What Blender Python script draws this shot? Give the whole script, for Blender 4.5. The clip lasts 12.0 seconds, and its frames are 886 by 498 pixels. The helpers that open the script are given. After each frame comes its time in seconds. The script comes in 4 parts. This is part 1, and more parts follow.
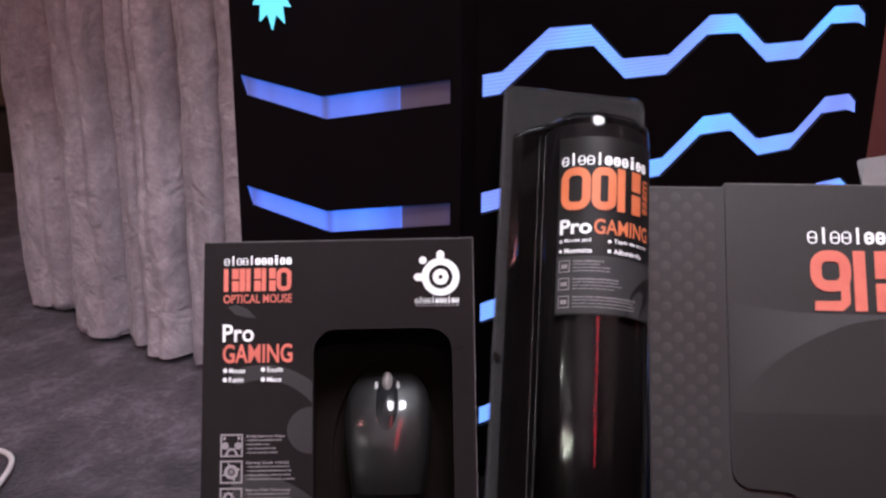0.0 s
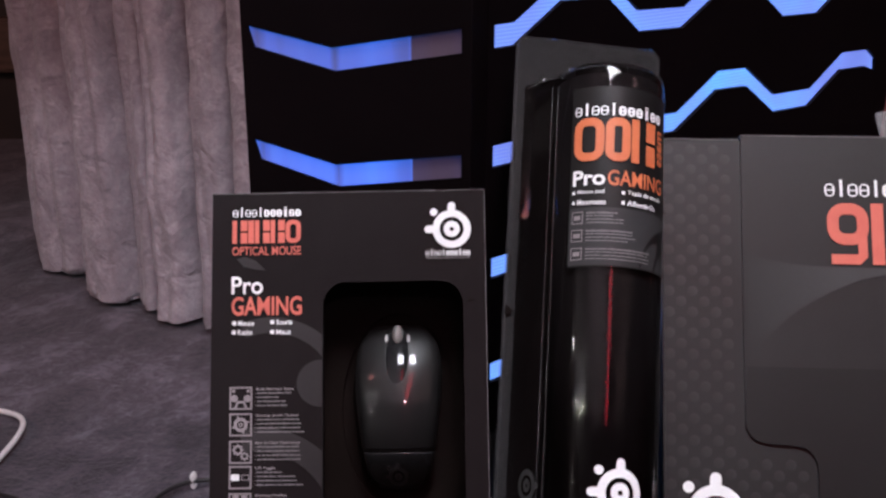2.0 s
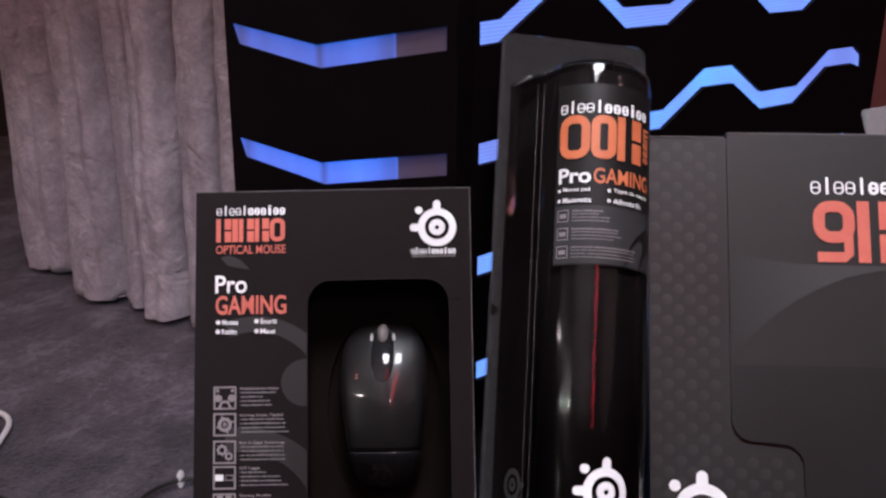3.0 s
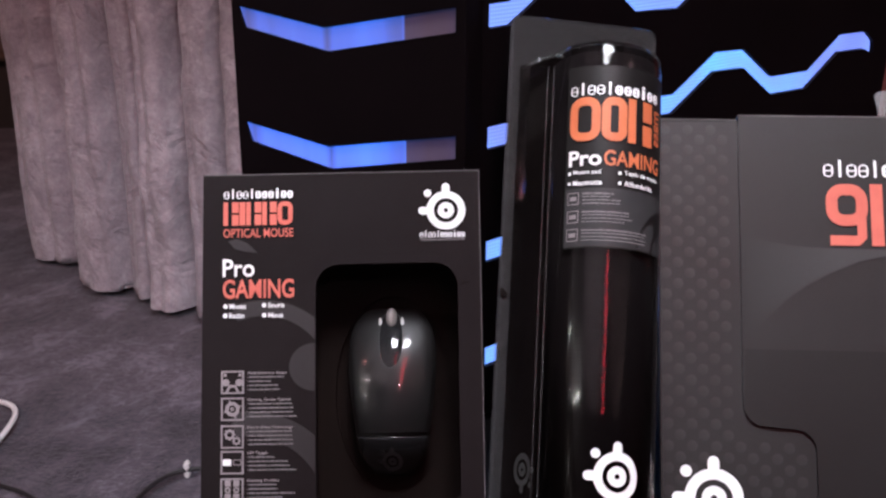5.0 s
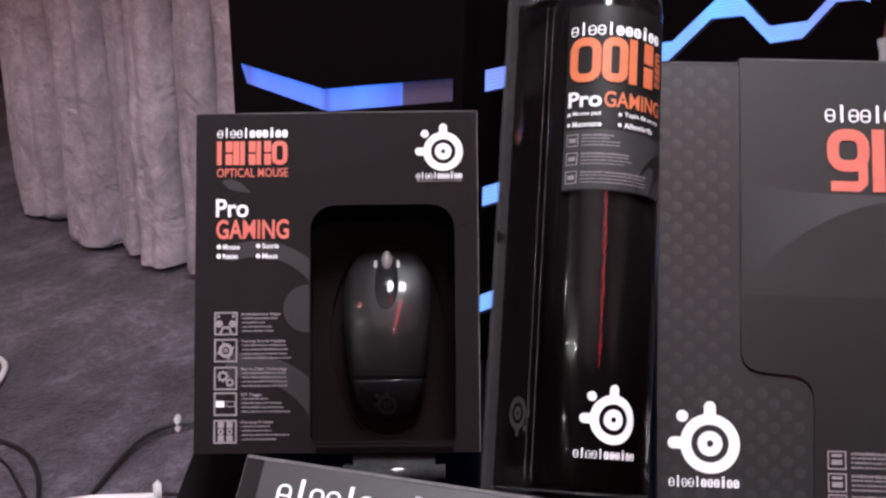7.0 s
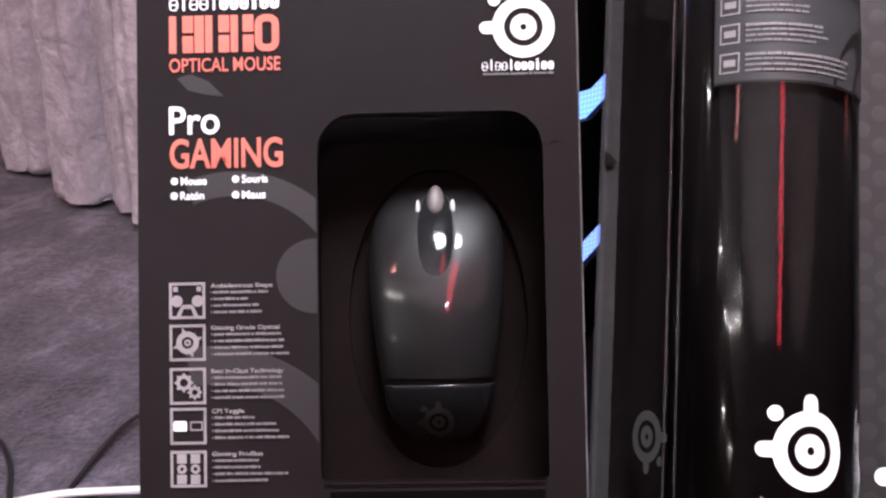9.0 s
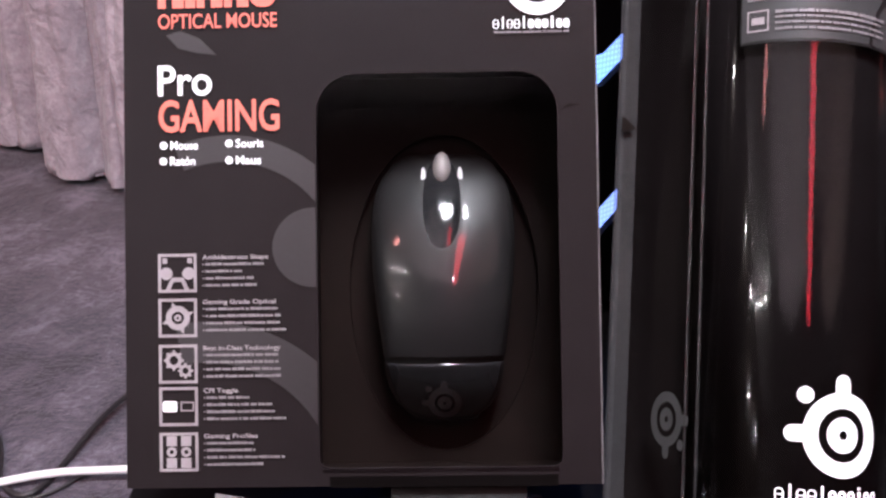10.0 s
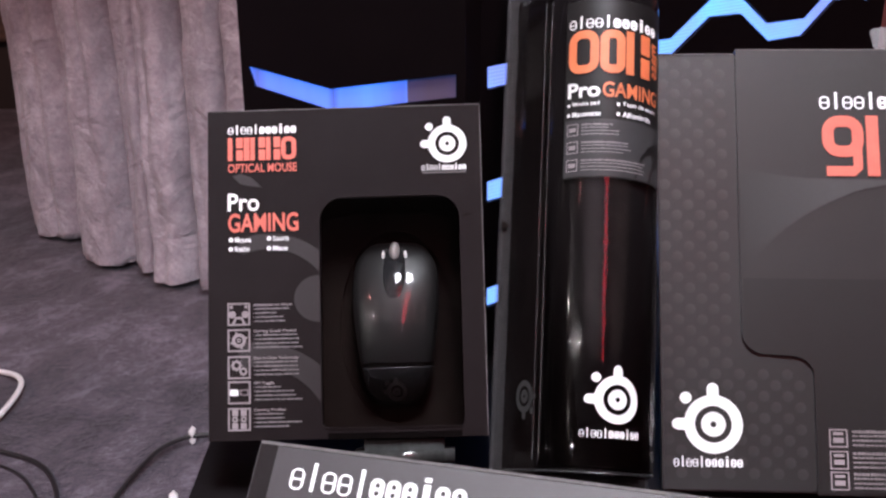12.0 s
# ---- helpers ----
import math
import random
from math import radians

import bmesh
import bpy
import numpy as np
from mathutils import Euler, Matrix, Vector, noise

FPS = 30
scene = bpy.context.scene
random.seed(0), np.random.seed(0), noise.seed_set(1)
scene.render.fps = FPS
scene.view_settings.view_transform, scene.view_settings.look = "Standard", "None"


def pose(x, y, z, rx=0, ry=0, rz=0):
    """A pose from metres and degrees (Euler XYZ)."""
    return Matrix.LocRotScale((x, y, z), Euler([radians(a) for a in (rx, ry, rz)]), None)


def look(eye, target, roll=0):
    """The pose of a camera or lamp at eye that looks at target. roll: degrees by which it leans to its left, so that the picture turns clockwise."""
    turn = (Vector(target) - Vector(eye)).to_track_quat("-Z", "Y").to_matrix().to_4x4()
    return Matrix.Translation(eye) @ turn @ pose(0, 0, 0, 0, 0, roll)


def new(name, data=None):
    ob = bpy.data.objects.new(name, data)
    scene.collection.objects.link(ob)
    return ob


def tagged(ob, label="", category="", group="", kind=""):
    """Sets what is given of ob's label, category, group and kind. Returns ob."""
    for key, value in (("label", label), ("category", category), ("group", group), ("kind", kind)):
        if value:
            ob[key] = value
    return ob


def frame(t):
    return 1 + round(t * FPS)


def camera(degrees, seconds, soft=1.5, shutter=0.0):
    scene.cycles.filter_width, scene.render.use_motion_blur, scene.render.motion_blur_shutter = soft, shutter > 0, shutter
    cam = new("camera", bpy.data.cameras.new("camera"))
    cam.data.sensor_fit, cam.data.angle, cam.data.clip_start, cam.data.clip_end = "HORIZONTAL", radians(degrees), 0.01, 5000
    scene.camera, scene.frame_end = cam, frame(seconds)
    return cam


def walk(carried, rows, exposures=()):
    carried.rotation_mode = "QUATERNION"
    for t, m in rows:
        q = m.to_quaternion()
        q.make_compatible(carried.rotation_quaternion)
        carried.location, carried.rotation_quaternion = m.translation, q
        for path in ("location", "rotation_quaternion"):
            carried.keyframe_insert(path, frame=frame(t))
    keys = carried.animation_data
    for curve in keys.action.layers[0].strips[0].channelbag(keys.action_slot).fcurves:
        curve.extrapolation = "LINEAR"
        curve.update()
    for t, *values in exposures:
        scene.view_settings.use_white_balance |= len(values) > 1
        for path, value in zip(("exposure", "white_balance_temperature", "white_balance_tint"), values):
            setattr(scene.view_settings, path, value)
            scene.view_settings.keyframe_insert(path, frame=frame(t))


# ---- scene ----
cam = camera(43.8, 12.0, soft=2.5)
METRES, EYE, TILT, LEAN, TURN = 0.70, 1.15, -18.0, 0.0, 0.0
ROWS = [
    (0.0, 0.0, 0.0, 0.0, 0.0, 0.0, -0.0),
    (0.5, -0.0006, 0.0021, -0.0026, 0.2, -0.41, -0.07),
    (1.0, -0.0005, 0.0064, -0.0072, 0.37, -0.83, -0.1),
    (1.5, -0.0, 0.0105, -0.0126, 0.44, -1.12, 0.01),
    (2.0, -0.0017, 0.0146, -0.0187, 0.49, -1.56, -0.07),
    (2.5, 0.0023, 0.0191, -0.0193, 0.44, -1.67, -0.29),
    (3.0, 0.0023, 0.0204, -0.0174, -0.07, -1.72, -0.0),
    (3.5, 0.0041, 0.0244, -0.02, -0.12, -1.75, 0.06),
    (5.5, -0.0055, 0.0295, -0.0261, -0.02, -2.11, 0.02),
    (6.0, -0.0031, 0.0295, -0.0267, -0.3, -2.03, -0.05),
    (6.5, -0.0027, 0.0327, -0.0318, -0.42, -2.33, -0.18),
    (7.0, -0.008, 0.0424, -0.0509, -0.29, -3.91, -0.47),
    (9.0, -0.0514, 0.4332, -0.0942, 0.16, -6.09, 0.19),
    (9.5, -0.0585, 0.474, -0.1015, 0.23, -6.88, -0.03),
    (10.0, -0.0593, 0.475, -0.1041, -0.12, -7.17, -0.06),
    (10.5, -0.0487, 0.4182, -0.0942, -0.31, -6.64, 0.09),
    (11.0, -0.0249, 0.265, -0.0821, 0.3, -5.65, 0.44),
    (11.5, -0.0102, 0.126, -0.0904, 0.49, -4.97, 0.29),
    (12.0, -0.0025, 0.011, -0.081, 0.24, -2.82, 0.57),
]
EXTRA = [
    (3.7, look((0.004, 0.011, 1.128), (0.002, 1.893, 0.450), -0.1)),
    (5.3, look((-0.003, 0.014, 1.125), (-0.010, 1.892, 0.438), -0.1)),
    (6.8, look((-0.004, 0.016, 1.110), (0.009, 1.877, 0.377), 0.6)),
    (7.2, look((-0.008, 0.021, 1.100), (-0.001, 1.875, 0.349), 0.4)),
    (8.8, look((-0.034, 0.252, 1.004), (-0.033, 2.081, 0.194), -0.2)),
    (10.2, look((-0.038, 0.286, 0.982), (-0.033, 2.096, 0.131), 0.0)),
    (11.2, look((-0.011, 0.118, 1.047), (-0.028, 1.951, 0.248), -0.6)),
    (11.8, look((-0.002, 0.012, 1.088), (-0.013, 1.877, 0.365), -0.4)),
]
walk(cam, sorted([(t, pose(0, 0, EYE, TILT, LEAN, TURN) @ pose(METRES * x, METRES * y, METRES * z, 90 + pitch, roll, yaw)) for t, x, y, z, yaw, pitch, roll in ROWS] + EXTRA, key=lambda row: row[0]),
     exposures=((0.0, -0.22), (1.0, -0.44), (2.0, -0.52), (2.5, -0.62), (3.0, -0.55), (3.5, -0.46), (5.5, -0.16), (6.5, -0.26), (7.0, -0.14), (9.0, 0.46), (10.5, 0.66), (11.0, 0.48), (11.5, 0.30), (12.0, 0.10)))

# ---- light ----
world = bpy.data.worlds.new("hall_air")
scene.world = world
world.use_nodes = True
world.node_tree.nodes["Background"].inputs[0].default_value = (0.62, 0.52, 0.60, 1)
world.node_tree.nodes["Background"].inputs[1].default_value = 0.02


def lamp(name, kind, energy, colour, m, size=0.05, cone=60.0, blend=0.3):
    data = bpy.data.lights.new(name, kind)
    data.energy, data.color = energy, colour
    if kind == "AREA":
        data.size = size
    else:
        data.shadow_soft_size = size
    if kind == "SPOT":
        data.spot_size, data.spot_blend = radians(cone), blend
    ob = new(name, data)
    ob.matrix_world = m
    return ob


# the wide ceiling panel over the stand
lamp("ceiling_panel", "AREA", 42, (0.90, 0.915, 1.0), look((0.2, 0.15, 3.52), (0.1, 0.5, 0.8)), 0.85).data.spread = radians(84)
# the white hall spotlight on the carpet and the foot of the curtain
lamp("hall_spotlight", "SPOT", 350, (0.90, 0.87, 1.0), look((0.4, -2.3, 3.2), (-1.0, 2.3, 0.05)), 0.12, 17, 0.6)
# the warm red stage wash on the upper curtain and the wall
lamp("stage_wash", "SPOT", 165, (1.0, 0.36, 0.34), look((-2.4, -0.6, 3.3), (-0.8, 2.7, 1.0)), 0.25, 60, 0.6)
lamp("wall_wash", "SPOT", 120, (1.0, 0.6, 0.6), look((2.4, 0.2, 3.2), (1.3, 2.9, 0.9)), 0.2, 80, 0.6)
# added unseen spots, one grey-white and one warm: they brighten the ceiling behind the camera for reflections
lamp("ceiling_fill", "SPOT", 620, (1.0, 0.88, 0.92), look((-0.8, -2.0, 1.3), (-0.7, -1.5, 3.6)), 0.2, 84, 0.35)
lamp("warm_ceiling_fill", "SPOT", 320, (1.0, 0.70, 0.64), look((3.1, -2.2, 1.3), (3.0, -1.8, 3.6)), 0.2, 84, 0.35)
# the rows of small lamps along the side of the hall that glint in the plastic
for x, y, z in ((-4.7, 1.16, 2.74), (-4.65, -0.72, 3.11), (-4.6, -1.53, 3.20), (-4.26, -2.06, 3.40), (-3.6, -2.2, 3.42), (-2.95, -2.22, 3.40),
                (-4.6, -2.05, 2.48), (-4.6, -3.17, 2.69), (-4.6, -3.1, 1.45)):
    lamp("side_lamp", "POINT", 18, (1.0, 0.97, 0.95), pose(x, y, z), 0.045)
# a red neon tube under the ceiling, behind the camera
neon = lamp("red_neon", "AREA", 18, (1.0, 0.05, 0.08), pose(0.62, -1.8, 3.35), 0.32)
neon.data.shape, neon.data.size_y = "RECTANGLE", 2.3

# ---- materials ----


def shader(name, colour, rough=0.6, metal=0.0, spec=0.5):
    m = bpy.data.materials.new(name)
    m.use_nodes = True
    b = m.node_tree.nodes["Principled BSDF"]
    b.inputs["Base Color"].default_value = (*colour, 1)
    b.inputs["Roughness"].default_value = rough
    b.inputs["Metallic"].default_value = metal
    b.inputs["Specular IOR Level"].default_value = spec
    return m


def worn(name, dark, light, rough, scale, bump=0.0, bump_scale=600.0, spec=0.5, stretch=(1, 1, 1), coarse=None, turn=0, fine=0.45, span=0.24, deep=0.001):
    """A surface that varies at two scales: a broad stain and a fine grain."""
    m = shader(name, dark, rough, 0, spec)
    t = m.node_tree
    b = t.nodes["Principled BSDF"]
    co = t.nodes.new("ShaderNodeTexCoord")
    mp = t.nodes.new("ShaderNodeMapping")
    mp.vector_type = "TEXTURE"
    mp.inputs["Scale"].default_value = stretch
    mp.inputs["Rotation"].default_value = (0, 0, radians(turn))
    t.links.new(co.outputs["Object"], mp.inputs["Vector"])
    n1 = t.nodes.new("ShaderNodeTexNoise")
    n1.inputs["Scale"].default_value, n1.inputs["Detail"].default_value = scale, 5
    n2 = t.nodes.new("ShaderNodeTexNoise")
    n2.inputs["Scale"].default_value, n2.inputs["Detail"].default_value = coarse or scale * 7, 3
    t.links.new(mp.outputs[0], n1.inputs["Vector"])
    t.links.new(co.outputs["Object"], n2.inputs["Vector"])
    add = t.nodes.new("ShaderNodeMath")
    add.operation = "MULTIPLY_ADD"
    t.links.new(n2.outputs[0], add.inputs[0])
    add.inputs[1].default_value = fine
    t.links.new(n1.outputs[0], add.inputs[2])
    r = t.nodes.new("ShaderNodeValToRGB")
    r.color_ramp.elements[0].position, r.color_ramp.elements[1].position = 0.515 + fine / 2 - span, 0.515 + fine / 2 + span
    r.color_ramp.elements[0].color, r.color_ramp.elements[1].color = (*dark, 1), (*light, 1)
    t.links.new(add.outputs[0], r.inputs[0])
    t.links.new(r.outputs[0], b.inputs["Base Color"])
    rr = t.nodes.new("ShaderNodeMapRange")
    rr.inputs["To Min"].default_value, rr.inputs["To Max"].default_value = max(0.02, rough - 0.08), min(1, rough + 0.08)
    t.links.new(n1.outputs[0], rr.inputs[0])
    if rough:
        t.links.new(rr.outputs[0], b.inputs["Roughness"])
    else:
        b.inputs["Roughness"].default_value = 0.03
    if bump:
        n3 = t.nodes.new("ShaderNodeTexNoise")
        n3.inputs["Scale"].default_value, n3.inputs["Detail"].default_value = bump_scale, 2
        n3.inputs["Distortion"].default_value = 1.2 if bump_scale < 50 else 0.0
        t.links.new(co.outputs["Object"], n3.inputs["Vector"])
        bp = t.nodes.new("ShaderNodeBump")
        bp.inputs["Strength"].default_value, bp.inputs["Distance"].default_value = bump, deep
        t.links.new(n3.outputs[0], bp.inputs["Height"])
        t.links.new(bp.outputs[0], b.inputs["Normal"])
    return m


def glass(name, tint, rough=0.03, milk=0.0, ior=1.5, wave=0.03):
    """Thin clear plastic: mostly let through, with a real gloss."""
    m = bpy.data.materials.new(name)
    m.use_nodes = True
    t = m.node_tree
    t.nodes.remove(t.nodes["Principled BSDF"])
    tr, gl, mix = (t.nodes.new("ShaderNode" + k) for k in ("BsdfTransparent", "BsdfGlossy", "MixShader"))
    tr.inputs[0].default_value = (*tint, 1)
    gl.inputs["Roughness"].default_value = rough
    fr = t.nodes.new("ShaderNodeFresnel")
    fr.inputs[0].default_value = ior
    no = t.nodes.new("ShaderNodeTexNoise")
    no.inputs["Scale"].default_value = 22
    bp = t.nodes.new("ShaderNodeBump")
    bp.inputs["Strength"].default_value, bp.inputs["Distance"].default_value = wave, 0.004
    co = t.nodes.new("ShaderNodeTexCoord")
    t.links.new(co.outputs["Object"], no.inputs["Vector"])
    t.links.new(no.outputs[0], bp.inputs["Height"])
    t.links.new(bp.outputs[0], gl.inputs["Normal"])
    t.links.new(fr.outputs[0], mix.inputs[0])
    body = tr.outputs[0]
    if milk:
        df, blend = t.nodes.new("ShaderNodeBsdfDiffuse"), t.nodes.new("ShaderNodeMixShader")
        df.inputs[0].default_value = (0.62, 0.61, 0.63, 1)
        blend.inputs[0].default_value = milk
        t.links.new(tr.outputs[0], blend.inputs[1])
        t.links.new(df.outputs[0], blend.inputs[2])
        body = blend.outputs[0]
    t.links.new(body, mix.inputs[1])
    t.links.new(gl.outputs[0], mix.inputs[2])
    t.links.new(mix.outputs[0], t.nodes["Material Output"].inputs["Surface"])
    return m


def lit(name, colour, strength, pattern="mesh"):
    """A glowing strip behind a fine perforated sheet, or a brushed light guide."""
    m = shader(name, (0.02, 0.03, 0.08), 0.35)
    t = m.node_tree
    b = t.nodes["Principled BSDF"]
    co = t.nodes.new("ShaderNodeTexCoord")
    no = t.nodes.new("ShaderNodeTexNoise")
    rp = t.nodes.new("ShaderNodeMapRange")
    if pattern == "mesh":
        vo = t.nodes.new("ShaderNodeTexVoronoi")
        vo.inputs["Scale"].default_value, vo.inputs["Randomness"].default_value = 330, 0.0
        t.links.new(co.outputs["Object"], vo.inputs["Vector"])
        st = t.nodes.new("ShaderNodeMapRange")
        st.inputs["From Min"].default_value, st.inputs["From Max"].default_value = 0.3, 0.62
        st.inputs["To Min"].default_value, st.inputs["To Max"].default_value = 1.15, 0.6
        t.links.new(vo.outputs[0], st.inputs[0])
        no.inputs["Scale"].default_value = 7
        t.links.new(co.outputs["Object"], no.inputs["Vector"])
        rp.inputs["From Min"].default_value, rp.inputs["From Max"].default_value = 0.3, 0.7
        rp.inputs["To Min"].default_value, rp.inputs["To Max"].default_value = 0.7, 1.25
        t.links.new(no.outputs[0], rp.inputs[0])
        hue = t.nodes.new("ShaderNodeValToRGB")
        hue.color_ramp.elements[0].position, hue.color_ramp.elements[1].position = 0.35, 0.65
        hue.color_ramp.elements[0].color, hue.color_ramp.elements[1].color = (0.22, 0.31, 1.0, 1), (0.12, 0.38, 1.0, 1)
        t.links.new(no.outputs[0], hue.inputs[0])
        t.links.new(hue.outputs[0], b.inputs["Emission Color"])
        mu = t.nodes.new("ShaderNodeMath")
        mu.operation = "MULTIPLY"
        t.links.new(st.outputs[0], mu.inputs[0])
        t.links.new(rp.outputs[0], mu.inputs[1])
        out = mu.outputs[0]
    else:
        # bright along both arms, dim at the fold and past the joint at the far end; the lower guides glow more
        sx = t.nodes.new("ShaderNodeSeparateXYZ")
        t.links.new(co.outputs["Object"], sx.inputs[0])
        mr = t.nodes.new("ShaderNodeMapRange")
        mr.inputs["From Min"].default_value, mr.inputs["From Max"].default_value = 0.031, 0.236
        t.links.new(sx.outputs[0], mr.inputs[0])
        cr = t.nodes.new("ShaderNodeValToRGB")
        e = cr.color_ramp.elements
        e[0].position, e[0].color = 0.0, (0.8, 0.8, 0.8, 1)
        e[1].position, e[1].color = 1.0, (0.05, 0.05, 0.05, 1)
        for p, v in ((0.04, 0.45), (0.09, 0.85), (0.395, 0.85), (0.425, 0.42), (0.455, 0.95), (0.60, 1.0), (0.70, 0.8), (0.765, 0.6), (0.772, 0.95), (0.78, 0.06), (0.88, 0.035)):
            e.new(p).color = (v, v, v, 1)
        t.links.new(mr.outputs[0], cr.inputs[0])
        no.inputs["Scale"].default_value = 3
        mp = t.nodes.new("ShaderNodeMapping")
        mp.inputs["Scale"].default_value = (14, 1, 0.4)
        t.links.new(co.outputs["Object"], mp.inputs[0])
        t.links.new(mp.outputs[0], no.inputs["Vector"])
        rp.inputs["To Min"].default_value, rp.inputs["To Max"].default_value = 0.65, 1.3
        t.links.new(no.outputs[0], rp.inputs[0])
        low = t.nodes.new("ShaderNodeMapRange")
        low.inputs["From Min"].default_value, low.inputs["From Max"].default_value = 0.86, 1.0
        low.inputs["To Min"].default_value, low.inputs["To Max"].default_value = 1.7, 0.95
        t.links.new(sx.outputs[2], low.inputs[0])
        both, mu = t.nodes.new("ShaderNodeMath"), t.nodes.new("ShaderNodeMath")
        both.operation = mu.operation = "MULTIPLY"
        t.links.new(cr.outputs[0], both.inputs[0])
        t.links.new(low.outputs[0], both.inputs[1])
        t.links.new(both.outputs[0], mu.inputs[0])
        t.links.new(rp.outputs[0], mu.inputs[1])
        b.inputs["Base Color"].default_value = (0.15, 0.10, 0.11, 1)
        out = mu.outputs[0]
    sc = t.nodes.new("ShaderNodeMath")
    sc.operation = "MULTIPLY"
    sc.inputs[1].default_value = strength
    t.links.new(out, sc.inputs[0])
    b.inputs["Emission Color"].default_value = (*colour, 1)
    t.links.new(sc.outputs[0], b.inputs["Emission Strength"])
    return m




def textile(name, stops, layers, rough, bumps, sheen):
    """Cloth: noise layers (scale, stretch, turn, detail, weight) summed into a colour ramp, over fine relief (scale, height)."""
    m = shader(name, stops[0][1], rough, 0, 0.15)
    t = m.node_tree
    b = t.nodes["Principled BSDF"]
    b.inputs["Sheen Weight"].default_value = sheen
    co = t.nodes.new("ShaderNodeTexCoord")

    def cloud(scale, stretch, turn, detail):
        mp, no = t.nodes.new("ShaderNodeMapping"), t.nodes.new("ShaderNodeTexNoise")
        mp.vector_type = "TEXTURE"
        mp.inputs["Scale"].default_value, mp.inputs["Rotation"].default_value = stretch, (0, 0, radians(turn))
        no.inputs["Scale"].default_value, no.inputs["Detail"].default_value, no.inputs["Roughness"].default_value = scale, detail, 0.6
        no.inputs["Distortion"].default_value = 0.8
        t.links.new(co.outputs["Object"], mp.inputs["Vector"])
        t.links.new(mp.outputs[0], no.inputs["Vector"])
        return no.outputs[0]

    total = None
    for scale, stretch, turn, detail, weight in layers:
        ma = t.nodes.new("ShaderNodeMath")
        ma.operation = "MULTIPLY_ADD"
        t.links.new(cloud(scale, stretch, turn, detail), ma.inputs[0])
        ma.inputs[1].default_value = weight
        if total:
            t.links.new(total, ma.inputs[2])
        else:
            ma.inputs[2].default_value = 0.0
        total = ma.outputs[0]
    ramp = t.nodes.new("ShaderNodeValToRGB")
    e = ramp.color_ramp.elements
    e[0].position, e[0].color = stops[0][0], (*stops[0][1], 1)
    e[1].position, e[1].color = stops[-1][0], (*stops[-1][1], 1)
    for p, c in stops[1:-1]:
        e.new(p).color = (*c, 1)
    t.links.new(total, ramp.inputs[0])
    t.links.new(ramp.outputs[0], b.inputs["Base Color"])
    normal = None
    for scale, stretch, turn, height in bumps:
        bp = t.nodes.new("ShaderNodeBump")
        bp.inputs["Strength"].default_value, bp.inputs["Distance"].default_value = 1.0, height
        t.links.new(cloud(scale, stretch, turn, 3), bp.inputs["Height"])
        if normal:
            t.links.new(normal, bp.inputs["Normal"])
        normal = bp.outputs[0]
    t.links.new(normal, b.inputs["Normal"])
    return m


# short pile brushed into soft diagonal streaks; crushed velvet with pressed blotches
CARPET = textile("carpet_pile", ((0.41, (0.040, 0.033, 0.046)), (0.50, (0.078, 0.067, 0.088)), (0.60, (0.175, 0.154, 0.198))),
                 ((2.2, (1.7, 0.5, 1), 62, 5, 0.40), (8, (1.1, 0.9, 1), 58, 6, 0.34), (60, (1, 1, 1), 0, 6, 0.26)), 0.95,
                 ((13, (1, 1, 1), 0, 0.008), (110, (1, 1, 1), 0, 0.006)), 0.15)
VELVET = textile("curtain_velvet", ((0.36, (0.25, 0.222, 0.25)), (0.50, (0.36, 0.325, 0.36)), (0.64, (0.53, 0.49, 0.53))),
                 ((5, (1, 1, 1.3), 0, 4, 0.35), (17, (1, 1, 1.1), 0, 5, 0.38), (80, (1, 1, 1), 0, 4, 0.27)), 0.85,
                 ((12, (1, 1, 1.1), 0, 0.020), (38, (1, 1, 1.1), 0, 0.005)), 0.3)
WALL_RED = worn("red_wall_paint", (0.20, 0.075, 0.075), (0.27, 0.11, 0.11), 0.7, 3, 0.2, 200)
WALL_DARK = worn("dark_wall_panelling", (0.02, 0.013, 0.011), (0.035, 0.022, 0.018), 0.7, 2, 0.2, 120)
RAIL_WOOD = worn("brown_skirting_wood", (0.07, 0.04, 0.028), (0.12, 0.07, 0.05), 0.6, 6, 0.2, 90, 0.4, (3, 1, 0.12))
CEIL = worn("ceiling_paint", (0.26, 0.235, 0.245), (0.34, 0.31, 0.32), 0.9, 2, 0.1)
WALL_HALL = worn("hall_wall_paint", (0.10, 0.082, 0.09), (0.14, 0.115, 0.12), 0.8, 2, 0.1)
BLACK_TOP = worn("black_stand_laminate", (0.0028, 0.0022, 0.0025), (0.0055, 0.0042, 0.0048), 0.5, 5, 0.15, 300, 0.1)
CARD = worn("charcoal_printed_card", (0.0084, 0.0058, 0.0064), (0.0120, 0.0087, 0.0094), 0.5, 8, 0.02, 1500, 0.10)
CARD_EDGE = worn("worn_card_edge", (0.05, 0.045, 0.046), (0.12, 0.11, 0.11), 0.7, 60, 0.2)
CARD_GREY = worn("grey_printed_card", (0.0112, 0.0112, 0.0117), (0.0150, 0.0148, 0.0153), 0.46, 8, 0.02, 1500, 0.4)
CARD_SWOOSH = worn("lighter_grey_print", (0.0160, 0.0124, 0.0136), (0.0205, 0.0162, 0.0176), 0.5, 10, 0.02, 1500, 0.4)
GREY_DARK = worn("dark_grey_lower_card", (0.0050, 0.0049, 0.0052), (0.0068, 0.0067, 0.0070), 0.48, 8, 0.02, 1500, 0.4)
GREY_SWOOSH = shader("fading_grey_print", (0.04, 0.039, 0.04), 0.5, 0, 0.4)


